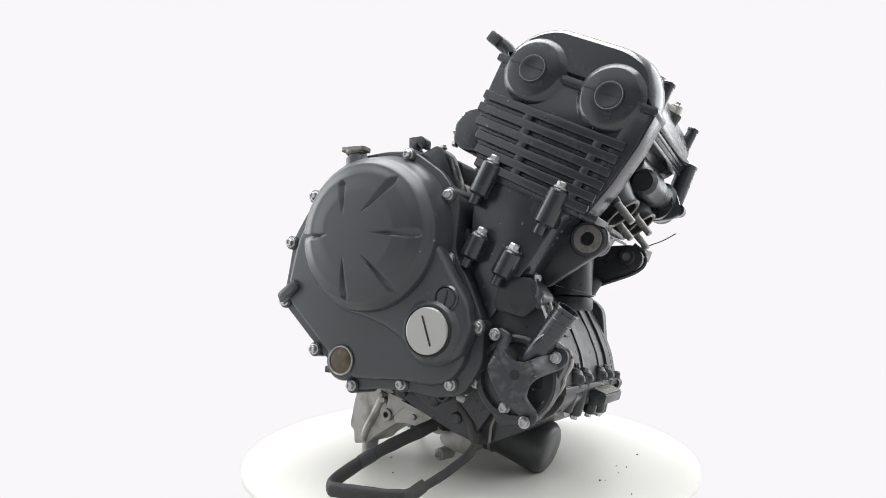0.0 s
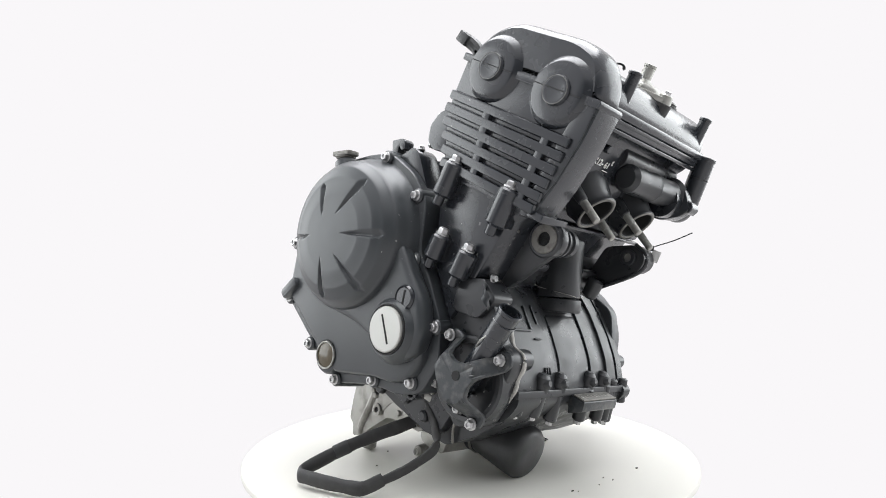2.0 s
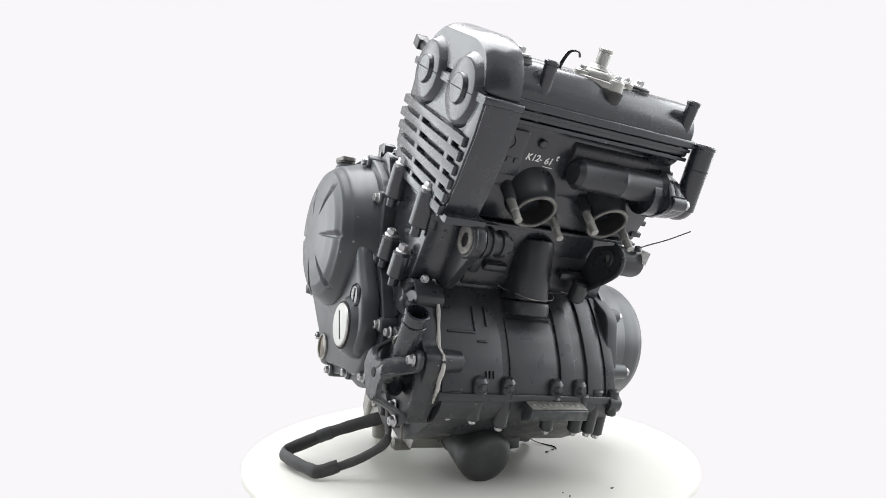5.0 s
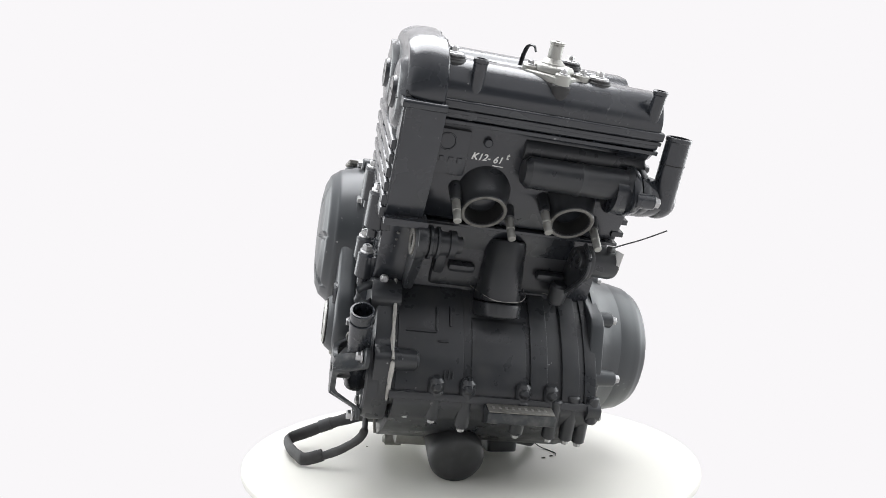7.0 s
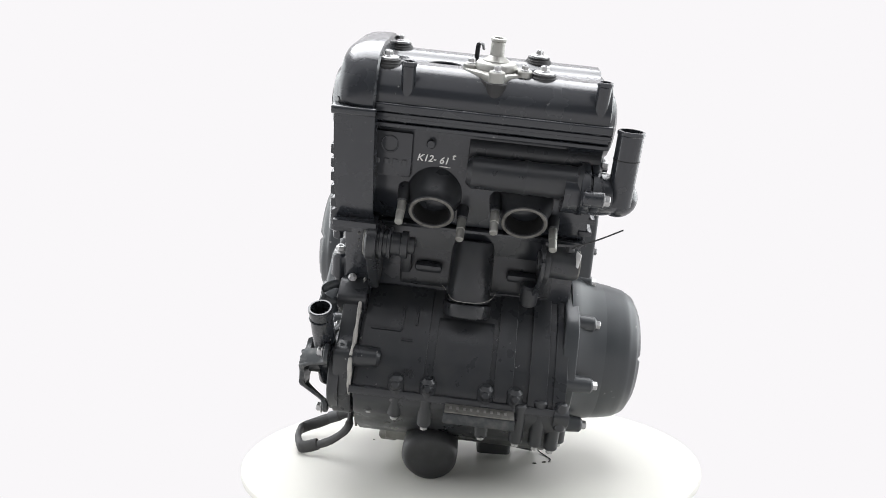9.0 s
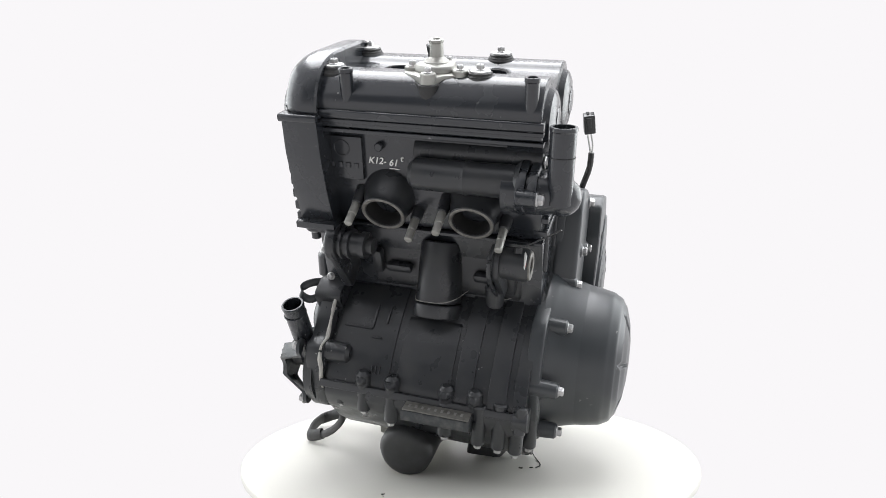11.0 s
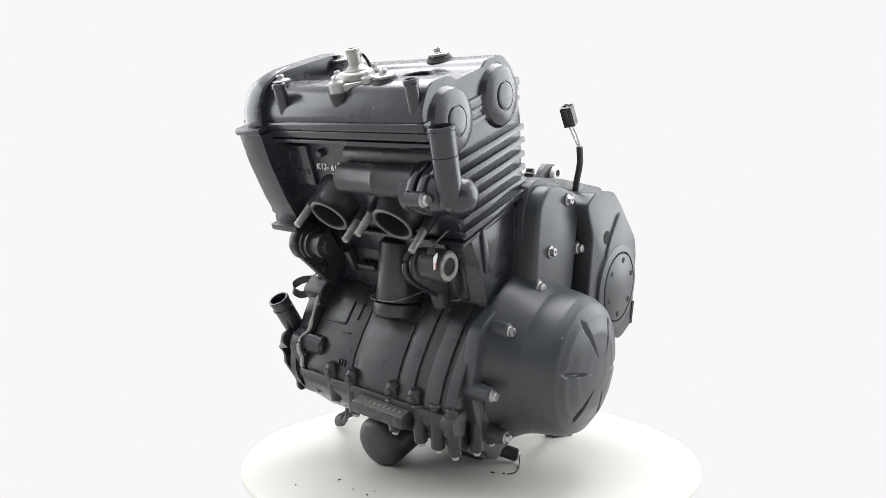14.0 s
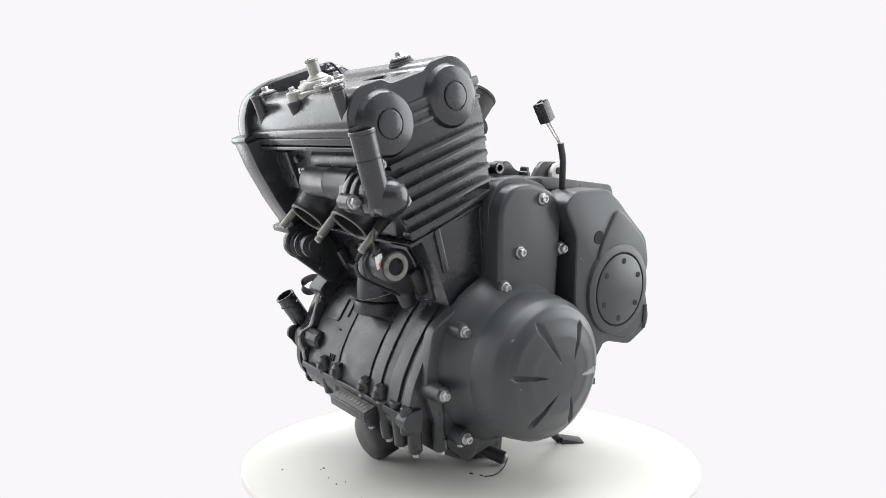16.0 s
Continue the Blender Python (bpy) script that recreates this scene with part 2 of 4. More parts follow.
def backdrop():
    n, verts, faces = 48, [], []
    for i in range(n + 1):
        a = radians(4 + 172 * i / n)
        x, y = 3.0 * math.cos(a), 0.3 + 2.6 * math.sin(a)
        verts += [(x, y, -0.02), (x, y, 3.2), (x * 1.02, y * 1.02, -0.02), (x * 1.02, y * 1.02, 3.2)]
    for i in range(n):
        k = 4 * i
        faces += [(k, k + 4, k + 5, k + 1), (k + 2, k + 3, k + 7, k + 6), (k + 1, k + 5, k + 7, k + 3), (k, k + 2, k + 6, k + 4)]
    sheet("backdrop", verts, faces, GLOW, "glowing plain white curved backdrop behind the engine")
    # the dim room behind the camera
    sheet("wall_south", [(-6, -5, -0.02), (6, -5, -0.02), (6, -5, 4), (-6, -5, 4), (-6, -5.1, -0.02), (6, -5.1, -0.02), (6, -5.1, 4), (-6, -5.1, 4)],
          [(0, 1, 2, 3), (4, 7, 6, 5), (0, 4, 5, 1), (3, 2, 6, 7)], WALL, "plain grey studio wall")


backdrop()


# ---- turntable with dirt flakes ----
FLAKES = []


def turntable():
    bm = lathe([(-7, 319), (-3, 319), (-1, 318), (0, 315), (0, 0)], seg=160)
    top = part("turntable", bm, TABLE, None, "round white laminate turntable top under the engine")
    tagged(top, category="turntable")
    rnd = random.Random(4)
    places = [(89, -71), (103, -66), (-89, 76), (-143, 40), (-50, -214), (-53, -208), (-82, -254), (13, -226), (13, -213), (75, -227), (-14, -222)]
    for i, (x, y) in enumerate(places):
        bm = bmesh.new()
        k = rnd.randint(5, 8)
        a0, r = rnd.uniform(0, 6), rnd.uniform(1.0, 2.6) if i else 4.5
        lo = [bm.verts.new((x + r * (1.6 if i % 2 else 1) * rnd.uniform(0.4, 1) * math.cos(a0 + 6.283 * j / k), y + r * rnd.uniform(0.3, 0.8) * math.sin(a0 + 6.283 * j / k), 0.1)) for j in range(k)]
        hi = [bm.verts.new((v.co.x, v.co.y, rnd.uniform(0.5, 1.6))) for v in lo]
        bm.faces.new(lo)
        bm.faces.new(hi)
        for j in range(k):
            bm.faces.new((lo[j], lo[(j + 1) % k], hi[(j + 1) % k], hi[j]))
        flake = part("dirt_flake", bm, DIRT, None)
        FLAKES.append(tagged(flake, "tiny dark dirt flake lying on the white turntable", "dirt flake", "dirt flakes on the turntable"))
    return top


TURN = turntable()

# ---- the engine ----
ENGINE = tagged(new("motorcycle_engine"), "black twin-cylinder motorcycle engine standing tilted on a white turntable", "engine")

def valve_cover():
    # main cover: a low box with rounded front and rear shoulders
    prof = fillet([(-90, 0), (-90, 20), (-70, 45), (-34, 44), (-24, 36), (24, 36), (34, 42), (68, 42), (87, 19), (87, 0)], 16, 6)
    body = prism(prof, -150, 97, 2.5, 3)
    # taller arched end over the cam chain
    arch = fillet([(102, 0), (97, 16), (78, 44), (48, 60), (-46, 61), (-79, 51), (-97, 25), (-103, 0)], 17, 6)
    end = crowned(arch, [(-148, 3), (-150, 0.5), (-153, 0), (-164, 0), (-171, 0.8), (-178, 2.6), (-183, 5.0), (-186.5, 7.6), (-188.6, 10)], (0, 5))
    lip = prism(fillet([(92, -1), (92, 9), (-94, 9), (-94, -1)], 3), -148, 100, 1.2)
    cover = part("valve_cover", join(body, lip), PAINT, ENGINE, "black valve cover with rounded shoulders", HEAD)
    part("chain_end", end, PAINT, cover, m=HEAD)
    # cam ends on the right side
    for y in (-47, 47):
        end_r = part("cam_end", lathe([(60, 37), (97, 37), (103, 33), (106, 26), (107.2, 16.8), (106, 16.2), (106, 15.4), (108, 14.8), (108.8, 12.5), (108.8, 0)], (0, y, -2), RIGHT, 48), PAINT, cover, m=HEAD)
        part("seam", block((101, y, 0), (15.2, 30, 0.8), 0), HOLE, end_r, m=HEAD)
    # cam ends on the chain side
    for y in (50, -51):
        end_l = part("cam_end", lathe([(180, 41), (188, 40.5), (195, 34), (196, 32), (196.2, 17.5), (197.6, 17), (199.6, 16), (200, 14.5), (199.6, 12), (199.6, 0)], (0, y, -2), LEFT, 56), PAINT, cover, m=HEAD)
        part("seam", block((-190, y, -1), (13.2, 66, 0.9), 0), HOLE, end_l, m=HEAD)
        part("seam", block((-193, y, -1), (14, 28, 0.9), 0), HOLE, end_l, m=HEAD)
    # grey rings paint the highlight along the worn bevel of the chain-side caps
    for y in (50, -51):
        part("cap_edge_highlight", ring((-199.3, y, -2), LEFT, 16.2, 15.0, 0.8, 48, 0.2), GREYMARK, cover, "lighter ring for the worn, highlit edge of the cam cap", HEAD)
    part("step", block((-186, 0, 3), (8, 36, 5), 1.5), PAINT, cover, m=HEAD)
    # rubber-seated cover bolts
    for x, y in ((-142, -57), (-144, 50), (23, 47), (24, -53)):
        seat = part("bolt_seat", lathe([(36, 16), (42, 16), (44, 14.5), (44.6, 14.5), (46, 13), (48, 13), (48.5, 11), (48.5, 0)], (x, y, 0), TOP, 28), RUBBER, cover, "black rubber seat with steel washer", HEAD)
        part("washer", lathe([(48, 11), (50, 11), (50.5, 10), (50.5, 0)], (x, y, 0), TOP, 24), STEEL, cover, m=HEAD)
        bolt(up((x, y, 50)), upd(TOP), cover, BOLT, 0.9)
    # hollow pillars on the front shoulder
    for x in (-117, 85):
        bm = join(pipe((x, -82, -2), (x, -82, 52), 7.5, 2.2, 16, 20), rod((x, -80, -6), (x, -80, 18), 10.5, 8, 2))
        part("pillar", bm, PAINT, cover, m=HEAD)
    # open plug wells
    wells = [(-84, -3), (25, -3)]
    cut(cover, [rod(up((x, y, -20)), up((x, y, 60)), 16.5, 16.5, 0.5, 28) for x, y in wells])
    # near-black lining puts the shade of the well into its colour
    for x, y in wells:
        part("plug_well", lathe([(-20, 0), (-20, 16.6), (34, 16.6), (36.5, 17.4), (37.2, 19), (36, 20), (33, 20), (33, 18), (-22, 18), (-22, 0)], (x, y, 0), TOP, 28), HOLE, cover, "open spark plug well lined near-black for shade", HEAD)
    # bent clip beside the nozzle
    part("clip", hose([up((-50, 8, 40)), up((-50, 3, 54)), up((-49, -4, 64)), up((-45, -13, 66)), up((-43, -17, 61))], 2.6, 6, 6, 0.5), PLASTIC, cover)
    stub = part("sensor_plug", hose([up((-174, 92, 6)), up((-176, 104, 14)), up((-180, 116, 18))], 8, 10, 5), PLASTIC, cover)
    part("plug_body", block(up((-182, 121, 19)), (16, 18, 14), 2, (40, 0, 0)), PLASTIC, stub)


def air_nozzle():
    seat = HEAD @ Matrix.Translation((0, 0, -6))
    lobes = fillet([(-62, -58), (-44, -70), (-30, -84), (-22, -84), (-10, -66), (8, -62), (10, -40), (0, -22), (-18, -10), (-40, -14), (-58, -28)], 10, 4)
    bm = join(prism_z(lobes, 44, 52, 2), prism_z(fillet([(-52, -54), (-34, -66), (-18, -66), (-2, -54), (-4, -34), (-20, -20), (-40, -24), (-52, -36)], 9, 4), 51, 60, 3.5, 3, 0.12))
    plate = part("air_valve_plate", bm, ALLOY, ENGINE, "bare aluminium air valve plate", seat)
    part("nozzle", join(lathe([(58, 15), (61, 14), (64, 10), (66, 7.6), (80, 7.4), (81, 8.2), (83.5, 8.2), (84, 7), (84, 5), (70, 4.6), (70, 0)], (-28, -40, 0), TOP, 24)), ALLOY, plate, m=seat)
    part("plate_gasket", join(prism_z([(q[0] * 1.02, q[1] * 1.02) for q in lobes], 40, 45, 1), rod((-26, -77, 26), (-26, -77, 45), 9, 11, 1)), RUBBER, plate, "black seat below the plate", seat)
    for x, y in ((-26, -77), (3, -56), (-54, -46), (-22, -17)):
        part("boss", lathe([(44, 9), (55, 8.5), (56, 7.5), (56, 0)], (x, y, 0), TOP, 20), ALLOY, plate, m=seat)
        bolt(up((x, y, 50)), upd(TOP), plate, BOLT, 0.75)


def fin(y0, y1, z, root=14.6, tip=10.2):
    """One cooling fin that thins towards its edge."""
    def outline(t, e):
        return [(y0 - e, z + t / 2), (y1 + e, z + t / 2), (y1 + e, z - t / 2), (y0 - e, z - t / 2)]
    return prism2(outline(root, 0), -184, outline(tip, 0.3), -195, 1.6)


def cylinder_head():
    # chain tunnel with the finned outer wall
    tun = fillet([(98, 0), (98, -50), (95, -72), (84, -96), (66, -134), (-84, -138), (-96, -90), (-104, -40), (-106, 0)], 5)
    tunnel = prism(tun, -146, -188, 2)
    main = prism(fillet([(86, 0), (86, -40), (66, -136), (-60, -136), (-70, -90), (-70, -22), (-76, -14), (-90, -12), (-90, 0)], 4), -150, 98, 2)
    wall = prism(fillet([(-82, -2), (-103, -2), (-102, -40), (-94, -92), (-78, -138), (-66, -138)], 4), -150, -190, 2.5)
    head = part("cylinder_head", join(tunnel, main, wall), PAINT, ENGINE, "black cylinder head with cooling fins", HEAD)
    ends = [(97, -92, -48), (97, -91, -64), (92, -90, -80), (84, -89, -96), (76, -87, -112), (69, -85, -127)]
    for y1, y0, z in ends:
        part("fin", fin(y0, y1, z), PAINT, head, m=HEAD)
    # short webs between the fins
    for y in (22, -62):
        for i in range(5):
            yy = y + (8 - i * 4 if y > 0 else 0)
            part("fin_web", block((-187, yy, -56 - 16 * i), (15, 11, 15), 1.5), PAINT, head, m=HEAD)
    # fins on the right end
    for i, (y0, y1) in enumerate(((-64, 76), (-64, 75), (-64, 72), (-64, 70), (-64, 68), (-64, 64))):
        z = -46 - i * 16
        part("fin", prism(fillet([(y0, z + 3.2), (y1, z + 3.2), (y1, z - 3.2), (y0, z - 3.2)], 1), 90, 108 - i * 0.6, 1.5), PAINT, head, m=HEAD)
    # gasket lips below the cover
    for z, o in ((-4, 91.5), (-15, 90.5)):
        part("head_lip", prism(fillet([(-o, z + 2.2), (88, z + 2.2), (88, z - 2.2), (-o, z - 2.2)], 1), -149, 100, 1), PAINT, head, m=HEAD)
    part("chain_lip", prism(fillet([(103, 4), (-106, 4), (-108, 0), (-106, -5), (103, -5)], 2), -146, -192, 1.5), PAINT, head, m=HEAD)
    # round boss and cast marks on the front face
    part("boss", rod((-88, -60, -36), (-88, -76, -36), 6, 5), PAINT, head, m=HEAD)
    part("cast_pad", block((-128, -71, -52), (40, 8, 52), 3), PAINT, head, m=HEAD)
    part("cast_mark", ring((-133, -74, -40), FWD, 10, 8.2, 2.2, 24, 0.5), PAINT, head, m=HEAD)
    for i in range(4):
        part("cast_mark", block((-146 + i * 10, -75.5, -60), (6, 2, 6), 0.6), PAINT, head, m=HEAD)
    # front recess frame
    part("rib", block((-150, -70, -92), (6, 18, 64), 2), PAINT, head, m=HEAD)
    part("chain_wall_foot", block((-165, -86, -132), (50, 26, 9), 2), PAINT, head, m=HEAD)
    # front casting waves between the ports
    part("shoulder", join(prism(fillet([(-40, -20), (-74, -26), (-78, -44), (-66, -58), (-40, -60)], 8), -46, 98, 4, 3)), CAST, head, m=HEAD)
    # exhaust ports
    d = Vector((0, -0.893, -0.44))
    for x in (-80, 24):
        c = Vector((x, -91, -110))
        stub = lathe([(-70, 22), (-70, 34), (-30, 33), (-12, 27), (-5, 25.5), (-1, 26.5), (0, 26), (0, 21.5), (-1.5, 20.5), (-3, 20.7), (-66, 20.7), (-70, 22)], c, d, 40, False)
        port = part("exhaust_port", stub, CAST, head, "black exhaust port with bare metal rim", HEAD)
        part("port_rim", ring(c - d * 1.5, d, 25.6, 22.0, 2.4, 40), RIM, port, "bare worn metal port rim", HEAD)
        part("port_bore", lathe([(-0.6, 20.6), (-60, 19), (-64, 0)], c, d, 32, False), HOLE, port, "sooty exhaust bore", HEAD)
        for sx, sy, sz in ((-33.5, -116, -115), (34.5, -106, -132)):
            tip = Vector((x + sx, sy, sz))
            part("stud_boss", rod(tip - d * 56, tip - d * 30, 8, 6.2), CAST, port, m=HEAD)
            stud = lathe([(-32, 4.9), (-15, 4.9), (-14.5, 4.2), (-14, 4.6), (-1, 4.6), (0, 3.6), (0, 0)], tip, d, 14)
            part("exhaust_stud", stud, ALLOY, port, "bare steel exhaust stud", HEAD)
    # thermostat housing and outlet
    gal = lathe([(0, 0), (0, 13), (6, 18), (60, 18), (64, 19.5), (70, 18), (118, 19), (124, 24)], (-46, -252, 374), RIGHT, 28)
    gallery = part("water_gallery", gal, CAST, head)
    fl = prism(fillet([(-282, 352), (-270, 344), (-240, 340), (-218, 350), (-222, 384), (-234, 402), (-252, 400), (-274, 384)], 9, 4), 76, 86, 2)
    fl2 = prism(fillet([(-280, 353), (-268, 346), (-240, 342), (-220, 352), (-224, 382), (-236, 400), (-252, 398), (-272, 382)], 9, 4), 88, 98, 2)
    housing = part("thermostat_housing", join(fl, fl2, lathe([(60, 24), (98, 24), (106, 23), (120, 20), (130, 14), (134, 6), (134, 0)], (0, -248, 366), RIGHT, 32)), PAINT, ENGINE, "black thermostat housing with hose outlet")
    part("outlet_pipe", join(pipe((120, -256, 356), (119.5, -284, 431), 13.6, 2.2, 24, 28), ball((121, -246, 364), 21)), PAINT, housing)
    part("pipe_seam", ring((119.7, -273.2, 402), (-0.01, -0.35, 0.937), 14.0, 13, 1.0), HOLE, housing)
    for p in ((100, -276, 357), (111, -220, 361)):
        part("bolt_boss", rod((78, p[1], p[2]), p, 9, 8.5), PAINT, housing)
        bolt((p[0] - 1, p[1], p[2]), RIGHT, housing, BOLT_LARGE)
    bolt((99, -246, 398), RIGHT, housing, BOLT)
    # ignition cover and sensor stub behind
    box = part("rear_cover", prism(fillet([(-80, 449), (-62, 447), (-46, 432), (-43, 410), (-54, 398), (-80, 392), (-100, 420)], 5), -180, -135, 3), PAINT, head)
    for y, z in ((-56, 443), (-45, 424), (-44, 408)):
        bolt((-170, y, z), BACK, box, BOLT, 0.8)
    part("inlet_stub", join(pipe((20, -76, 450), (20, -42, 502), 21, 3, 20, 28), rod((20, -88, 440), (20, -38, 462), 13)), RUBBER, head, "black rubber inlet stub")
    part("inlet_stub", pipe((-84, -96, 452), (-84, -62, 482), 20, 3, 20, 28), RUBBER, head)


def cylinder_block():
    wall_a = [(66, -136), (46, -190), (22, -240), (-34, -290), (-43, -238), (-50, -195), (-56, -150), (-62, -137)]
    wall_b = [(66, -136), (46, -190), (22, -240), (-30, -290), (-54, -240), (-60, -195), (-66, -150), (-74, -137)]
    chain = prism2(wall_a, -184, wall_b, -148, 2.5)
    main = prism(fillet([(57, -136), (56, -188), (22, -240), (-26, -290), (-38, -240), (-40, -180), (-50, -137)], 4), -150, 98, 2.5)
    blk = part("cylinder_block", join(main, chain), PAINT, ENGINE, "black cylinder block", HEAD)
    part("head_gasket", prism(fillet([(67, -134), (67, -138.5), (-66, -141), (-66, -137)], 1), -187, 100, 0.5), PAINT, blk, m=HEAD)
    # long bolt bosses on the chain side
    for y, z, h in ((46, -120, 44), (-46, -117, 46), (20, -204, 32), (-26, -204, 34)):
        bm = join(rod((-192, y, z - h), (-192, y, z), 13.5, 12.5, 3), block((-184, y, z - h / 2), (20, 24, h - 3), 3))
        boss = part("bolt_boss", bm, PAINT, blk, m=HEAD)
        part("boss_foot", rod((-194, y + 1, z - h - 12), (-194, y + 1, z - h + 2), 6.5), PAINT, boss, m=HEAD)
        bolt(up((-194, y, z)), upd(TOP), boss, BOLT_LARGE, 1.05)
    for y0, z0, y1, z1 in ((-26, -136, -30, -190), (45, -138, 32, -186)):
        part("side_rib", prism(fillet([(y0 - 4, z0), (y0 + 4, z0), (y1 + 4, z1), (y1 - 4, z1)], 2), 96, 102, 2), PAINT, blk, m=HEAD)
    # water passage and ribs on the front
    part("front_wall", prism(fillet([(-110, 236), (-140, 238), (-148, 252), (-157, 276), (-166, 304), (-168, 324), (-110, 330)], 12, 5), -116, 74, 6, 3), CAST, blk)
    for x, y, z, sx, sy, sz in ((-80, -158, 262, 34, 12, 12), (-108, -160, 268, 14, 14, 34), (36, -158, 262, 40, 12, 12), (62, -158, 262, 14, 16, 36)):
        part("front_web", block((x, y, z), (sx, sy, sz), 5, (36, 0, 0)), CAST, blk)
    lean = Matrix(((1, 0, 0, 0), (0, 1, -0.04, 9), (0, 0, 1, 0), (0, 0, 0, 1)))
    fall = join(prism_z(fillet([(-56, -136), (-53, -164), (-45, -177), (-34, -183), (-21, -183), (-10, -177), (-2, -164), (1, -136)], 9, 4), 224, 300, 3, 3), prism_z(fillet([(-58, -136), (-55, -165), (-47, -179), (-35, -185.5), (-20, -185.5), (-8, -179), (0, -165), (3, -136)], 9, 4), 206, 223.5, 3, 3))
    fall.transform(lean)
    part("oil_passage", fall, CAST, blk, "black cast oil return passage")
    part("lug", rod((46, -170, 256), (46, -156, 230), 12, 10.5, 3), CAST, blk)
    # engine mounts
    left = prism(fillet([(-212, 312), (-236, 298), (-236, 276), (-214, 262), (-160, 226), (-140, 262), (-180, 310)], 9, 4), -150, -138, 3)
    mount = part("engine_mount", lathe([(-152, 0), (-152, 20), (-150, 22), (-142, 22.5), (-140, 17), (-136, 17), (-135, 19.5), (-132, 19.5), (-131, 16), (-127, 16), (-126, 18.5), (-123, 18.5), (-122, 14), (-112, 13.5), (-111, 16), (-104, 16), (-103, 10), (-96, 10)], (0, -212, 286), RIGHT, 36), CAST, blk)
    part("mount_web", left, CAST, mount)
    part("mount_bush", ring((-151, -212, 286), LEFT, 17, 8, 3), RIM, mount, "bare metal mount bush")
    part("mount_bore", lathe([(0, 0), (0, 8.4), (1, 8.4), (1, 0)], (-151, -212, 286), LEFT, 20), HOLE, mount)
    web = join(prism(fillet([(-222, 304), (-236, 288), (-228, 268), (-170, 244), (-150, 262), (-176, 302)], 9, 4), 52, 60, 2),
               hose([(50, -222, 304), (50, -238, 288), (50, -228, 266), (50, -168, 243)], 2.6, 8, 5), ring((46, -212, 286), RIGHT, 11, 6, 8))
    mount2 = part("engine_mount", join(lathe([(58, 14), (60, 18), (86, 19), (91, 17.5), (91, 0)], (0, -212, 286), RIGHT, 36)), CAST, blk)
    part("mount_web", web, CAST, mount2)
    part("mount_bore", lathe([(0, 0), (0, 6), (1, 6), (1, 0)], (51.4, -212, 286), LEFT, 18), ALLOY, mount2)
    part("mount_bush", ring((90, -212, 286), RIGHT, 16.5, 10, 3.0), RIM, mount2, "worn steel mount bush")
    part("mount_bore", lathe([(0, 0), (0, 10.5), (1, 10.5), (1, 0)], (90, -212, 286), RIGHT, 20), HOLE, mount2)
    # cast number down the chain wall
    for i in range(6):
        t = i / 5
        part("cast_number", block(up((-165, -59.6 + t * 9, -160 - t * 46)), (4.6, 2.0, 3.2), 0.5, (36, 0, 16)), GREYMARK, blk)


BELLY = [(-116, 252), (-130, 235), (-150, 207), (-166, 177), (-178, 148), (-184, 118), (-184, 104)]


def belly(out, top=260, low=90):
    """The sloping front of the crankcase, set out by so much, between two heights."""
    pts = []
    for i, (y, z) in enumerate(BELLY):
        a, b = BELLY[max(0, i - 1)], BELLY[min(len(BELLY) - 1, i + 1)]
        n = Vector((b[1] - a[1], a[0] - b[0])).normalized()
        pts.append((y + n.x * out, z + n.y * out))
    return [p for p in pts if low < p[1] < top]


def on_belly(z, out=0.0):
    for (y0, z0), (y1, z1) in zip(BELLY, BELLY[1:]):
        if z1 <= z <= z0:
            return y0 + (y1 - y0) * (z0 - z) / (z0 - z1) - out
    return BELLY[-1][0] - out


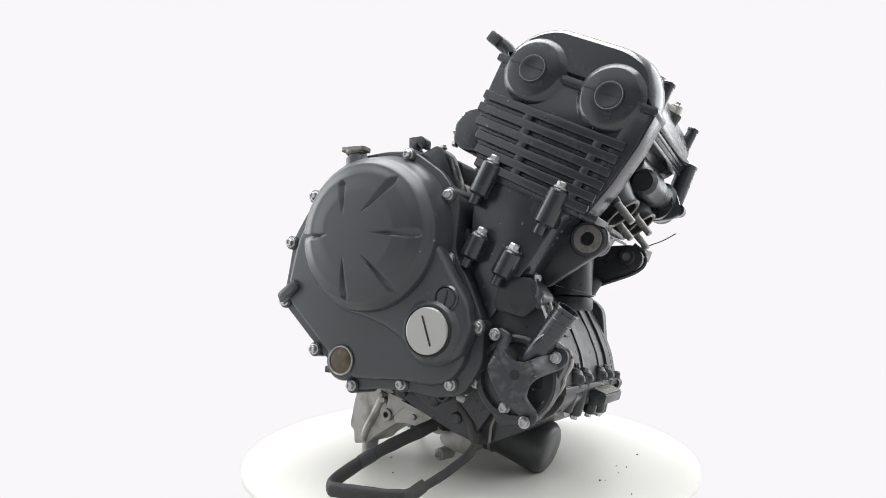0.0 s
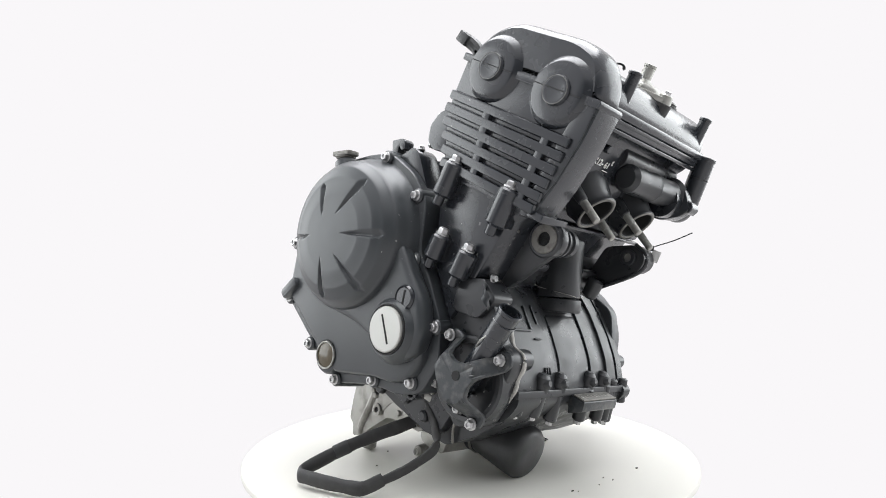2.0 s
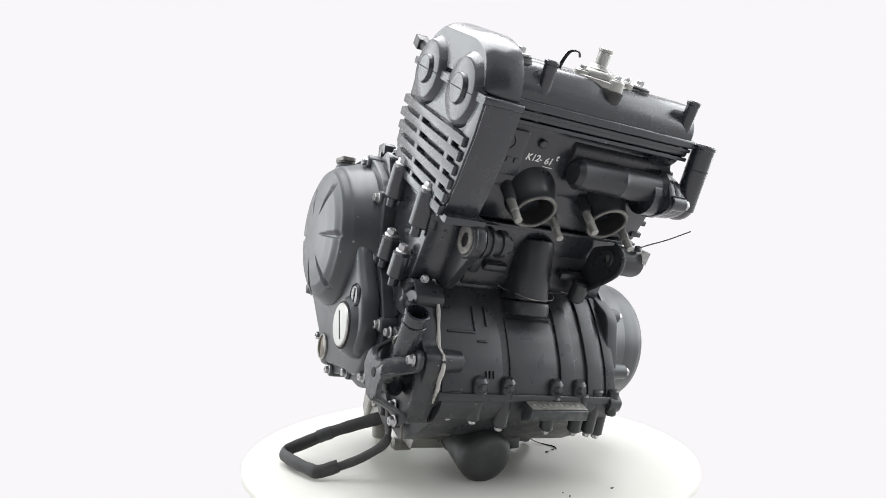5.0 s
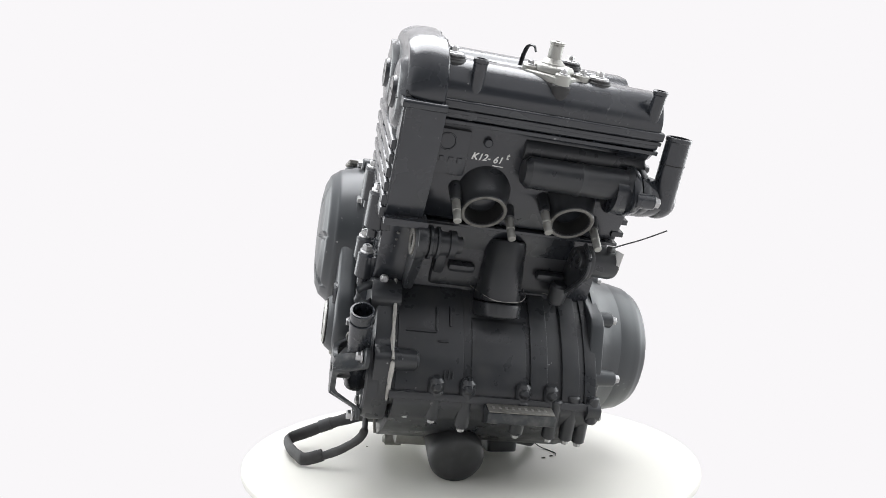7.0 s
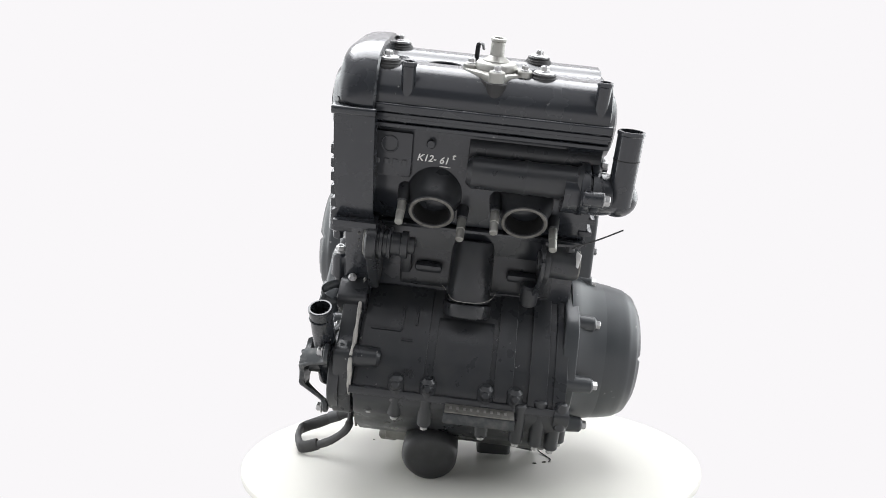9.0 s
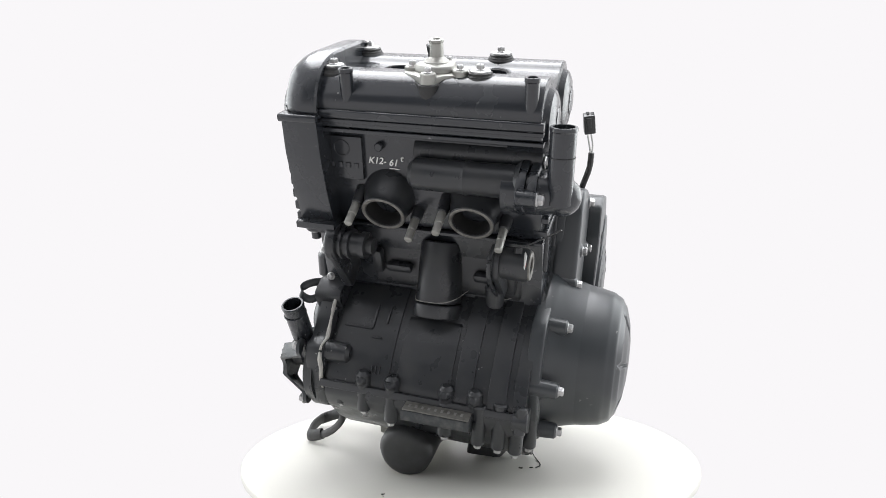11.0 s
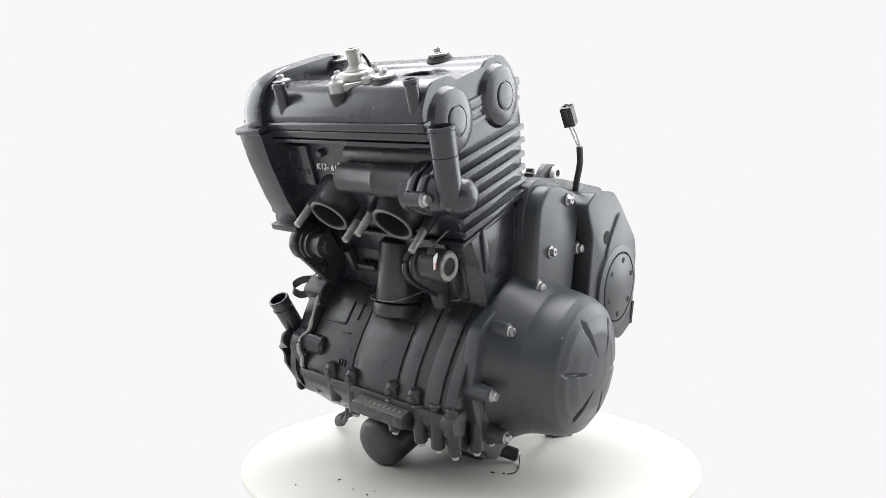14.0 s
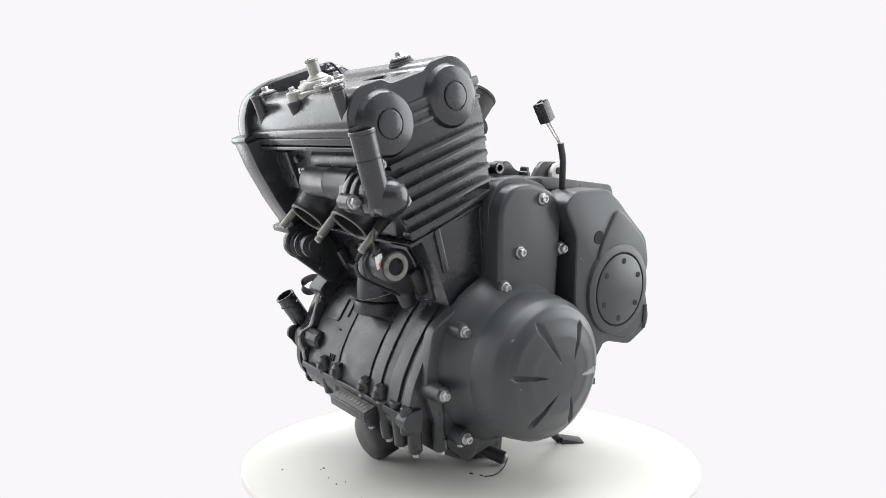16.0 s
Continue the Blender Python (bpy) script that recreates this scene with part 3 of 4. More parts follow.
def crankcase():
    out = belly(1.6) + [(-172, 92), (-80, 84), (30, 92), (128, 104), (186, 190), (186, 296), (150, 360), (60, 392), (-30, 386), (-52, 336), (-86, 262)]
    case = part("crankcase", prism(fillet(out, 10, 4), -155, 96, 4, 3), CAST, ENGINE, "black cast crankcase with worn edges")
    back = [(-150, 110), (-112, 210)]
    # panel beside the chain case, raised middle pad, two broad ribs and the end flange
    part("belly_panel", prism(fillet(belly(3.2, 238) + back, 7, 4), -150, -69, 2.6, 3), CAST, case)
    part("belly_pad", prism(fillet([(on_belly(202, 3.6), 202)] + belly(3.8, 200) + back, 6, 4), -59, 9, 2.2, 3), CAST, case)
    part("belly_pad", prism(fillet(belly(2.2, 260, 200) + [(on_belly(209, 2.2), 209), (-112, 206)], 4, 3), -60, 12, 2.2, 3), CAST, case)
    for x0, x1, o in ((15, 37, 4.4), (56, 78, 5.0), (86, 101, 3.6)):
        part("belly_rib", prism(fillet(belly(o) + back, 9, 5), x0, x1, 4.5, 4), CAST, case)
    # small frame and dashes cast into the panel
    for x, z, sx, sz in ((-122, 181, 38, 3), (-103, 196, 3, 32), (-86, 200, 3, 26), (-95, 171, 14, 2.5)):
        part("cast_frame", block((x, on_belly(z, 3.6), z), (sx, 5, sz), 1.2, (-28, 0, 0)), CAST, case)
    for i in range(3):
        part("cast_dash", block((-92 + i * 5, on_belly(134, 4.0), 134), (1.4, 3, 9), 0.5, (-10, 0, 0)), CAST, case)
    # cross lug that carries a pump bolt
    part("cross_lug", join(rod((-176, -182, 147), (-124, -179, 147), 15, 12.5, 4, 28), block((-150, -174, 147), (44, 20, 22), 4)), CAST, case)
    # lower case half with a flange and bolt bosses
    low = part("lower_case", prism(fillet([(-190, 112), (-190, 98), (-178, 82), (-134, 54), (-87, 34), (-48, 46), (2, 68), (55, 96), (100, 108), (150, 112)], 8, 4), -150, 94, 4, 3), CAST, ENGINE, "black lower crankcase half with bolt bosses")
    part("split_flange", prism(fillet([(-193.5, 113), (-193.5, 104), (150, 104), (150, 113)], 1.5), -156, 100, 1), CAST, low)
    part("flange_ear", join(prism(fillet([(-170, 120), (-190, 116), (-198, 106), (-192, 94), (-170, 88)], 5), 88, 106, 3, 3), rod((97, -188, 122), (97, -186, 88), 8, 7, 2)), CAST, low)
    for x, y, z0, z1 in ((-132, -184, 116, 84), (-100, -187, 118, 80), (-63, -188, 124, 72), (6, -187, 112, 68), (48, -188, 116, 66), (72, -185, 122, 64), (92, -178, 122, 60), (104, -150, 128, 62), (104, -120, 124, 66)):
        boss = part("bolt_boss", rod((x, y, z0), (x, y + 12, z1), 9.5, 8.5, 2), CAST, low)
        bolt((x, y + 12, z1 + 1), (0, 0.2, -1), boss, BOLT, 0.9)
    for x in (-101, -63, 6, 41):
        part("upper_boss", join(rod((x, -182, 108), (x, -190, 132), 11, 9, 4), rod((x, -186, 119), (x, -199, 121), 8, 6, 2.5)), CAST, low)
    plate = prism(fillet([(-188, 106), (-211, 98), (-208, 86), (-188, 82)], 2), -41, 42, 1.2)
    part("number_pad", plate, WORN, low, "scuffed number pad with bare edges")
    part("number_pad_top", block((0.5, -202, 102.6), (81, 17, 1.6), 0.5, (21, 0, 0)), RIM, low, "bare scuffed upper face")
    for i in range(9):
        part("stamped_mark", block((-33 + i * 8, -202, 103.5), (3, 5, 0.5), 0.2, (21, 0, 0)), ALLOY, low)
    # sealing line of the chain-side case
    g = [(-146, 243), (-162, 227), (-171, 208), (-178, 182), (-183, 163), (-197, 155), (-199, 140), (-192, 128), (-190, 116), (-183, 104), (-172, 88)]
    part("gasket_line", hose([(-157, y, z) for y, z in g], 2.3, 8, 5, 1.0, 0.5), GASKET, case, "grey sealant squeezed from the case joint")
    # thin bead where the cylinder block sits on the case
    bead = [(-108, 243), (-66, 241), (-56, 236), (-46, 228), (-30, 226), (-10, 228), (2, 234), (10, 243), (32, 241), (50, 237), (62, 240)]
    part("sealant_bead", hose([(x, -139 - (46 if z < 230 else 30 if z < 236 else 8 if z < 238 else 0), z) for x, z in bead], 0.4, 6, 5, 1.0, 0.5), GASKET, case, "thin bead of grey sealant")


def water_pump():
    out = fillet([(-104, 216), (-136, 240), (-158, 228), (-176, 186), (-182, 164), (-198, 154), (-198, 138), (-190, 122), (-182, 98), (-164, 72), (-120, 64), (-96, 100)], 7, 4)
    case = part("pump_case", prism(out, -154, -178, 3), CAST, ENGINE, "black water pump casing")
    part("pump_ring", lathe([(170, 51), (182, 50), (184, 47), (184, 42), (172, 40), (172, 0)], (0, -140, 121), LEFT, 44), CAST, case)
    # three-armed cover: one bent plate, highest at its middle
    star = [(-110, 170), (-122, 179), (-135, 172), (-141, 160), (-145, 148), (-152, 143), (-166, 142), (-180, 150), (-194, 160), (-204, 155), (-204, 143), (-195, 135), (-180, 126),
            (-171, 117), (-168, 106), (-170, 91), (-171, 78), (-165, 69), (-154, 71), (-150, 82), (-142, 95), (-132, 109), (-125, 122), (-121, 135), (-123, 145), (-124, 154), (-117, 162)]
    rim = fillet(star, 4, 2)
    mid = Vector((-150, 126))
    bm = bmesh.new()
    layers = []
    for deep in (0, 6):
        rows = []
        for k in (0.25, 0.5, 0.56, 0.68, 0.8, 0.86, 0.95, 1.0):
            row = []
            for y, z in rim:
                v = (Vector((y, z)) - mid) * k
                rise = 1.6 if k == 1.0 and deep == 0 else 0.0
                bend = min(1.0, max(0.0, (v.length - 29) / 17))
                row.append(bm.verts.new((-221.5 + 32 * bend + deep + rise, mid.x + v.x, mid.y + v.y)))
            rows.append(row)
        layers.append((bm.verts.new((-221 + deep, mid.x, mid.y)), rows))
    n = len(rim)
    for c, rows in layers:
        for j in range(n):
            bm.faces.new((c, rows[0][j], rows[0][(j + 1) % n]))
            for p, q in zip(rows, rows[1:]):
                bm.faces.new((p[j], q[j], q[(j + 1) % n], p[(j + 1) % n]))
    for j in range(n):
        p, q = layers[0][1][-1], layers[1][1][-1]
        bm.faces.new((p[j], q[j], q[(j + 1) % n], p[(j + 1) % n]))
    bmesh.ops.recalc_face_normals(bm, faces=bm.faces)
    bms = [bm, rod((-178, -150, 126), (-214, -150, 126), 11, 11, 1)]
    cover = part("pump_cover", join(*bms), WORN, case, "scuffed three-armed pump cover")
    part("cover_hole", lathe([(218, 5.5), (222.2, 5.5), (222.2, 0)], (0, -155, 128), LEFT, 16), HOLE, cover)
    for y, z in ((-117, 170), (-191, 148), (-157, 74)):
        bolt((-191, y, z), LEFT, cover, BOLT_LARGE, 0.9)
    for y, z in ((-128, 86), (-90, 112)):
        bolt((-180, y, z), LEFT, case, BOLT_LARGE, 0.9)
    # hose stub rising towards the front
    part("hose_stub", join(pipe((-190, -136, 108), (-198, -206, 202), 13.5, 2, 24, 28), ring((-197, -197, 189), (-0.06, -0.6, 0.8), 14.6, 13, 1.6)), PAINT, case)
    part("hose_clamp", hose([(-196, -196, 182), (-206, -186, 176), (-210, -176, 168), (-206, -168, 160)], 1.0, 6, 4), ALLOY, case)
    # guard tab on top
    part("hook", hose([(-164, -148, 226), (-180, -155, 229), (-194, -165, 227), (-203, -172, 220), (-201, -175, 210), (-192, -170, 206), (-184, -162, 210)], 1.5, 8, 6, 3.4), WORN, case, "scuffed bent metal strap")
    part("pump_top", prism(fillet([(-110, 200), (-120, 236), (-156, 238), (-176, 214), (-150, 190)], 8), -150, -186, 5, 3), CAST, case)
    bolt((-172, -158, 238), FWD, case, BOLT, 0.8)


def star_dome(cx, y, z, prof, sign, slots, star=(0, 0), seg=288, deep=3.6):
    """A pressed dome with wedge-shaped grooves (turn, half width, inner and outer end) that point to the middle of a star."""
    bm = bmesh.new()
    rings = []
    rr = [prof[0][1] + (prof[-1][1] - prof[0][1]) * i / 80 for i in range(81)]

    def height(r):
        for (a0, r0), (a1, r1) in zip(prof, prof[1:]):
            if r1 <= r <= r0:
                t = (r0 - r) / max(1e-6, r0 - r1)
                return a0 + (a1 - a0) * (t * t * (3 - 2 * t) * 0.35 + t * 0.65)
        return prof[-1][0]

    for r in rr:
        ring_v = []
        for j in range(seg):
            a = 2 * math.pi * j / seg
            h = height(r)
            py, pz = r * math.cos(a) - star[0], r * math.sin(a) - star[1]
            for s, wide, r_in, r_out in slots:
                c, n = math.cos(radians(s)), math.sin(radians(s))
                u = (py * c + pz * n - r_in) / (r_out - r_in)
                if 0 < u < 1:
                    w = wide * min(0.12 + 1.1 * u, 1.0, (1 - u) * 7)
                    off = (pz * c - py * n) / max(0.3, w)
                    if abs(off) < 1:
                        # one steep flank and one shallow one
                        h -= deep * min(1, u * 3, (1 - u) * 7) * (min(1, (1 - off) * 2.5) if off > 0.2 else (1 + off) / 1.2)
            ring_v.append(bm.verts.new((cx + sign * h, y + r * math.cos(a), z + r * math.sin(a))))
        rings.append(ring_v)
    for p, q in zip(rings, rings[1:]):
        for j in range(seg):
            k = (j + 1) % seg
            bm.faces.new((p[j], p[k], q[k], q[j]))
    bm.faces.new(rings[-1])
    return bm


def clutch_cover():
    out = fillet([(188, 286), (194, 236), (200, 198), (138, 142), (96, 108), (72, 90), (40, 94), (-8, 96), (-40, 90), (-80, 96), (-106, 136), (-104, 182), (-82, 232), (-62, 266),
                  (-66, 330), (-40, 366), (4, 396), (44, 398), (100, 392), (150, 350)], 12, 4)
    inner = fillet([(176, 280), (184, 236), (188, 204), (130, 150), (92, 116), (70, 102), (40, 104), (-8, 106), (-40, 102), (-70, 108), (-92, 140), (-90, 180), (-72, 232), (-52, 266),
                    (-54, 326), (-32, 358), (6, 386), (44, 388), (96, 382), (142, 344)], 14, 4)
    cover = part("clutch_cover", join(prism(out, -148, -196, 3, 3), prism(inner, -190, -208, 5, 3, 0.03)), COVER, ENGINE, "large charcoal clutch cover with star-shaped grooves")
    slots = [(82, 6, 22, 68), (136, 6.5, 34, 98), (181, 6, 36, 110), (224, 6.5, 38, 106), (268, 6, 30, 86), (-6, 6, 24, 76)]
    prof = [(196, 106), (210, 101), (228, 96), (240, 86), (246, 72), (249, 50), (250, 25), (250.5, 4)]
    part("dome", star_dome(0, 47, 286, prof, -1, slots, (19, -1)), COVER, cover)
    # raised swelling that runs from the dome to the timing cap
    swell = fillet([(100, 196), (86, 190), (51, 182), (17, 171), (-16, 152), (-37, 135), (-63, 130), (-88, 142), (-99, 170), (-93, 208), (-74, 236), (-58, 264), (-40, 290), (40, 300), (100, 260)], 10, 4)
    part("swelling", prism(swell, -196, -221, 9, 5, 0.02), COVER, cover)
    part("cap_boss", lathe([(214, 42), (221, 38), (226, 34), (228, 32), (228, 0)], (0, -48, 170), LEFT, 48), COVER, cover)
    cap = part("timing_cap", lathe([(226, 28.5), (228, 28.5), (231, 27.5), (232, 26), (232, 0)], (0, -48, 170), LEFT, 48), DISC, cover, "brushed aluminium slotted cap")
    part("cap_seat", ring((-227, -48, 170), LEFT, 30.5, 28, 3), HOLE, cover)
    part("slot", block((-232, -48, 170), (1.2, 2.4, 37), 0.5, (-20, 0, 0)), HOLE, cap)
    plug = part("small_plug", lathe([(210, 16), (222, 15.5), (224.5, 13.5), (222.5, 12.6), (223.5, 11.8), (223.5, 0)], (0, -67, 209), LEFT, 36), PAINT, cover)
    part("slot", block((-223.6, -67, 209), (1.2, 2.6, 18), 0.4, (10, 0, 0)), HOLE, plug)
    part("sight_boss", lathe([(196, 26), (203, 25.5), (206.5, 23.5), (208, 21), (208, 17)], (0, 86, 126), LEFT, 48), COVER, cover)
    sight = part("sight_glass", ring((-206, 86, 126), LEFT, 18.8, 16.5, 5.0, 40), ALLOY, cover, "oil sight glass with bare rim")
    part("lens", lathe([(204, 16.8), (209, 16.5), (209.6, 15), (209.6, 0)], (0, 86, 126), LEFT, 36), GLASS, sight)
    # bolts with bosses round the edge
    for y, z in ((189, 279), (193, 199), (137, 137), (74, 95), (1, 103), (-66, 108), (-98, 177), (-55, 256), (-51, 336), (9, 390), (154, 342)):
        part("bolt_boss", rod((-150, y, z), (-200, y, z), 11, 9.5, 2), COVER, cover)
        bolt((-199, y, z), LEFT, cover, BOLT_LARGE, 0.9)
    # oil filler
    fill = part("oil_filler", join(rod((-205, 78, 366), (-205, 85, 391), 16.5, 14.5, 2), rod((-205, 85, 389), (-205, 86, 397), 10, 10, 1)), COVER, cover)
    grip = prism_z(fillet([(-215, 68), (-195, 68), (-194, 104), (-216, 104)], 5, 3), 397, 403, 1.5)
    cap = part("filler_cap", join(lathe([(0, 12), (2, 14), (5, 14), (6, 12), (6, 0)], (-205, 86, 393), TOP, 28), grip), RIM, fill, "worn grey filler cap")
    cut(cap, [prism_z(fillet([(-210, 71), (-200, 71), (-200, 79), (-210, 79)], 3, 2), 390, 415, 0.2)])
    # cable lever arm at the rear edge
    part("edge_lug", join(block((-206, 178, 212), (18, 36, 16), 5, (-38, 0, 0)), block((-212, 176, 208), (6, 30, 4), 1.5, (-38, 0, 0))), COVER, cover)
    # web towards the cylinder
    part("edge_web", prism(fillet([(-58, 262), (-84, 226), (-108, 172), (-112, 190), (-88, 250), (-66, 300)], 4), -150, -176, 2), CAST, cover)


def alternator_cover():
    base = fillet([(-168, 214), (-174, 140), (-150, 92), (-118, 70), (-30, 76), (30, 120), (44, 180), (26, 240), (20, 366), (-6, 390), (-46, 397), (-80, 393), (-98, 364), (-94, 320),
                   (-86, 270), (-122, 246)], 14, 4)
    inner = fillet([(-94, 320), (-97, 360), (-80, 386), (-46, 391), (-8, 384), (12, 362), (16, 240), (-60, 220), (-88, 262)], 12, 4)
    cover = part("alternator_cover", join(prism(base, 94, 112, 3, 3), prism(inner, 100, 132, 6, 4, 0.03)), COVER, ENGINE, "charcoal alternator cover with star-shaped grooves")
    slots = [(127, 5.5, 22, 86), (72, 5, 20, 71), (174, 5, 28, 88), (2, 5, 24, 70), (-72, 5, 22, 66), (227, 5.5, 22, 77)]
    prof = [(104, 97), (132, 94), (164, 90), (182, 86), (193, 79), (200, 67), (205.5, 46), (208, 24), (208.8, 4)]
    part("dome", star_dome(0, -50, 171, prof, 1, slots, (12, -4)), COVER, cover)
    part("dome_collar", lathe([(104, 110), (110, 108.5), (117, 104.5), (126, 99.5), (137, 95.4), (150, 92.0), (160, 89)], (0, -50, 171), RIGHT, 144), COVER, cover)
    for y, z in ((-29, 372), (-60, 306), (-80, 263), (-139, 214), (-163, 142), (-124, 84), (40, 206), (40, 160), (14, 310)):
        part("bolt_boss", rod((96, y, z), (134, y, z), 12, 9.5, 2), COVER, cover)
        bolt((133, y, z), RIGHT, cover, BOLT_LARGE, 0.9)


def sprocket_cover():
    out = fillet([(-4, 366), (16, 384), (76, 390), (104, 374), (126, 357), (169, 327), (181, 294), (177, 262), (195, 212), (191, 196), (155, 175), (104, 184), (84, 172), (68, 184), (59, 207),
                  (30, 240), (24, 326)], 9, 4)
    cover = part("sprocket_cover", prism(out, 104, 149, 4, 3), COVER, ENGINE, "charcoal sprocket cover with round inset")
    part("inset", lathe([(146, 64), (153, 61), (155, 53), (155, 51), (152.5, 50.5), (152.5, 48.5), (155, 48), (156.5, 45), (156.5, 0)], (0, 114, 256), RIGHT, 56), COVER, cover)
    part("raised_face", prism(fillet([(96, 368), (126, 352), (164, 324), (175, 294), (171, 262), (188, 212), (150, 182), (78, 200), (58, 260), (70, 320)], 14, 4), 146, 152, 3.5, 3, 0.02), COVER, cover)
    part("groove", ring((152.6, 114, 256), RIGHT, 51, 48.5, 1.2, 48, 0.3), HOLE, cover)
    # flat near-black discs paint the shade of the screw holes and opening
    for i in range(6):
        a = radians(30 + 60 * i)
        part("screw_hole", lathe([(0, 4), (0.8, 4), (0.8, 0)], (156.2, 114 + 39 * math.cos(a), 256 + 39 * math.sin(a)), RIGHT, 16), HOLE, cover)
    part("opening", lathe([(0, 9), (0.8, 9), (0.8, 0)], (149, 66, 326), RIGHT, 20), HOLE, cover)
    part("rib", block((140, 36, 366), (16, 40, 8), 3, (-8, 0, 0)), COVER, cover)
    part("lower_ear", ring((120, 84, 178), RIGHT, 9, 4.5, 20), COVER, cover)
    part("ear_bush", ring((139.5, 84, 178), RIGHT, 6, 3, 1.6), ALLOY, cover)
    part("label_mark", block((152.6, 178, 214), (1, 7, 34), 0.3), HOLE, cover)


def rear_top():
    deck = part("gearbox_deck", prism(fillet([(-40, 376), (-36, 394), (20, 400), (150, 396), (176, 330), (150, 300), (-40, 330)], 8), -140, 96, 5, 3), CAST, ENGINE, "black upper gearbox casting")
    part("deck_shelf", prism(fillet([(-66, 382), (-58, 387), (-12, 388), (30, 392), (30, 350), (-50, 349)], 4), -70, 72, 3), CAST, deck)
    part("tower", prism(fillet([(-38, 386), (-36, 414), (-29, 417), (-18, 410), (-6, 408), (4, 418), (14, 418), (26, 408), (40, 404), (44, 388)], 4), 4, 24, 3), CAST, deck)
    part("boss", pipe((18, -14, 407), (36, -14, 407), 8, 3.5, 6, 24), CAST, deck)
    part("boss_ring", ring((36, -14, 407), RIGHT, 7.4, 4.6, 1.0), ALLOY, deck, "bare machined ring")
    part("fitting", join(rod((40, 29, 388), (40, 29, 406), 8.5, 8, 1.5), rod((40, 29, 404), (40, 29, 412), 6.5, 6, 1)), CAST, deck)
    part("bracket", prism(fillet([(34, 390), (46, 412), (55, 421), (81, 423), (76, 390)], 3), 42, 50, 2), CAST, deck)
    # bare metal lug; the white wire colour stands in for its brightness
    lug = part("white_lug", prism(fillet([(68, 390), (65, 409), (73, 420), (82, 420), (87, 410), (85, 390)], 4), 50, 58, 1.5), WIRE, deck, "light bare metal lug drawn in plain white")
    part("lug_bore", lathe([(0, 5), (0.6, 5), (0.6, 0)], (58, 77, 410), RIGHT, 16), HOLE, lug)
    # hooked clutch lever beside the clutch cover
    hook = prism(fillet([(21, 418), (2, 419), (-3, 415), (-3, 405), (2, 403), (6, 407), (8, 411), (10, 400), (4, 384), (-8, 384), (-2, 392), (14, 398), (20, 402)], 1.5), -180, -164, 1.5)
    part("clutch_lever", hook, PAINT, deck)
    part("lever_mount", prism(fillet([(4, 392), (-24, 404), (-34, 396), (-56, 340), (-30, 344), (0, 372)], 5), -184, -150, 3), PAINT, deck)
    bolt((-172, -26, 402), TOP, deck, BOLT, 0.8)
    part("bare_edge", prism(fillet([(-24, 376), (-66, 342), (-72, 322), (-60, 320), (-50, 338)], 4), -150, -120, 2), ALLOY, deck, "bare machined edge")


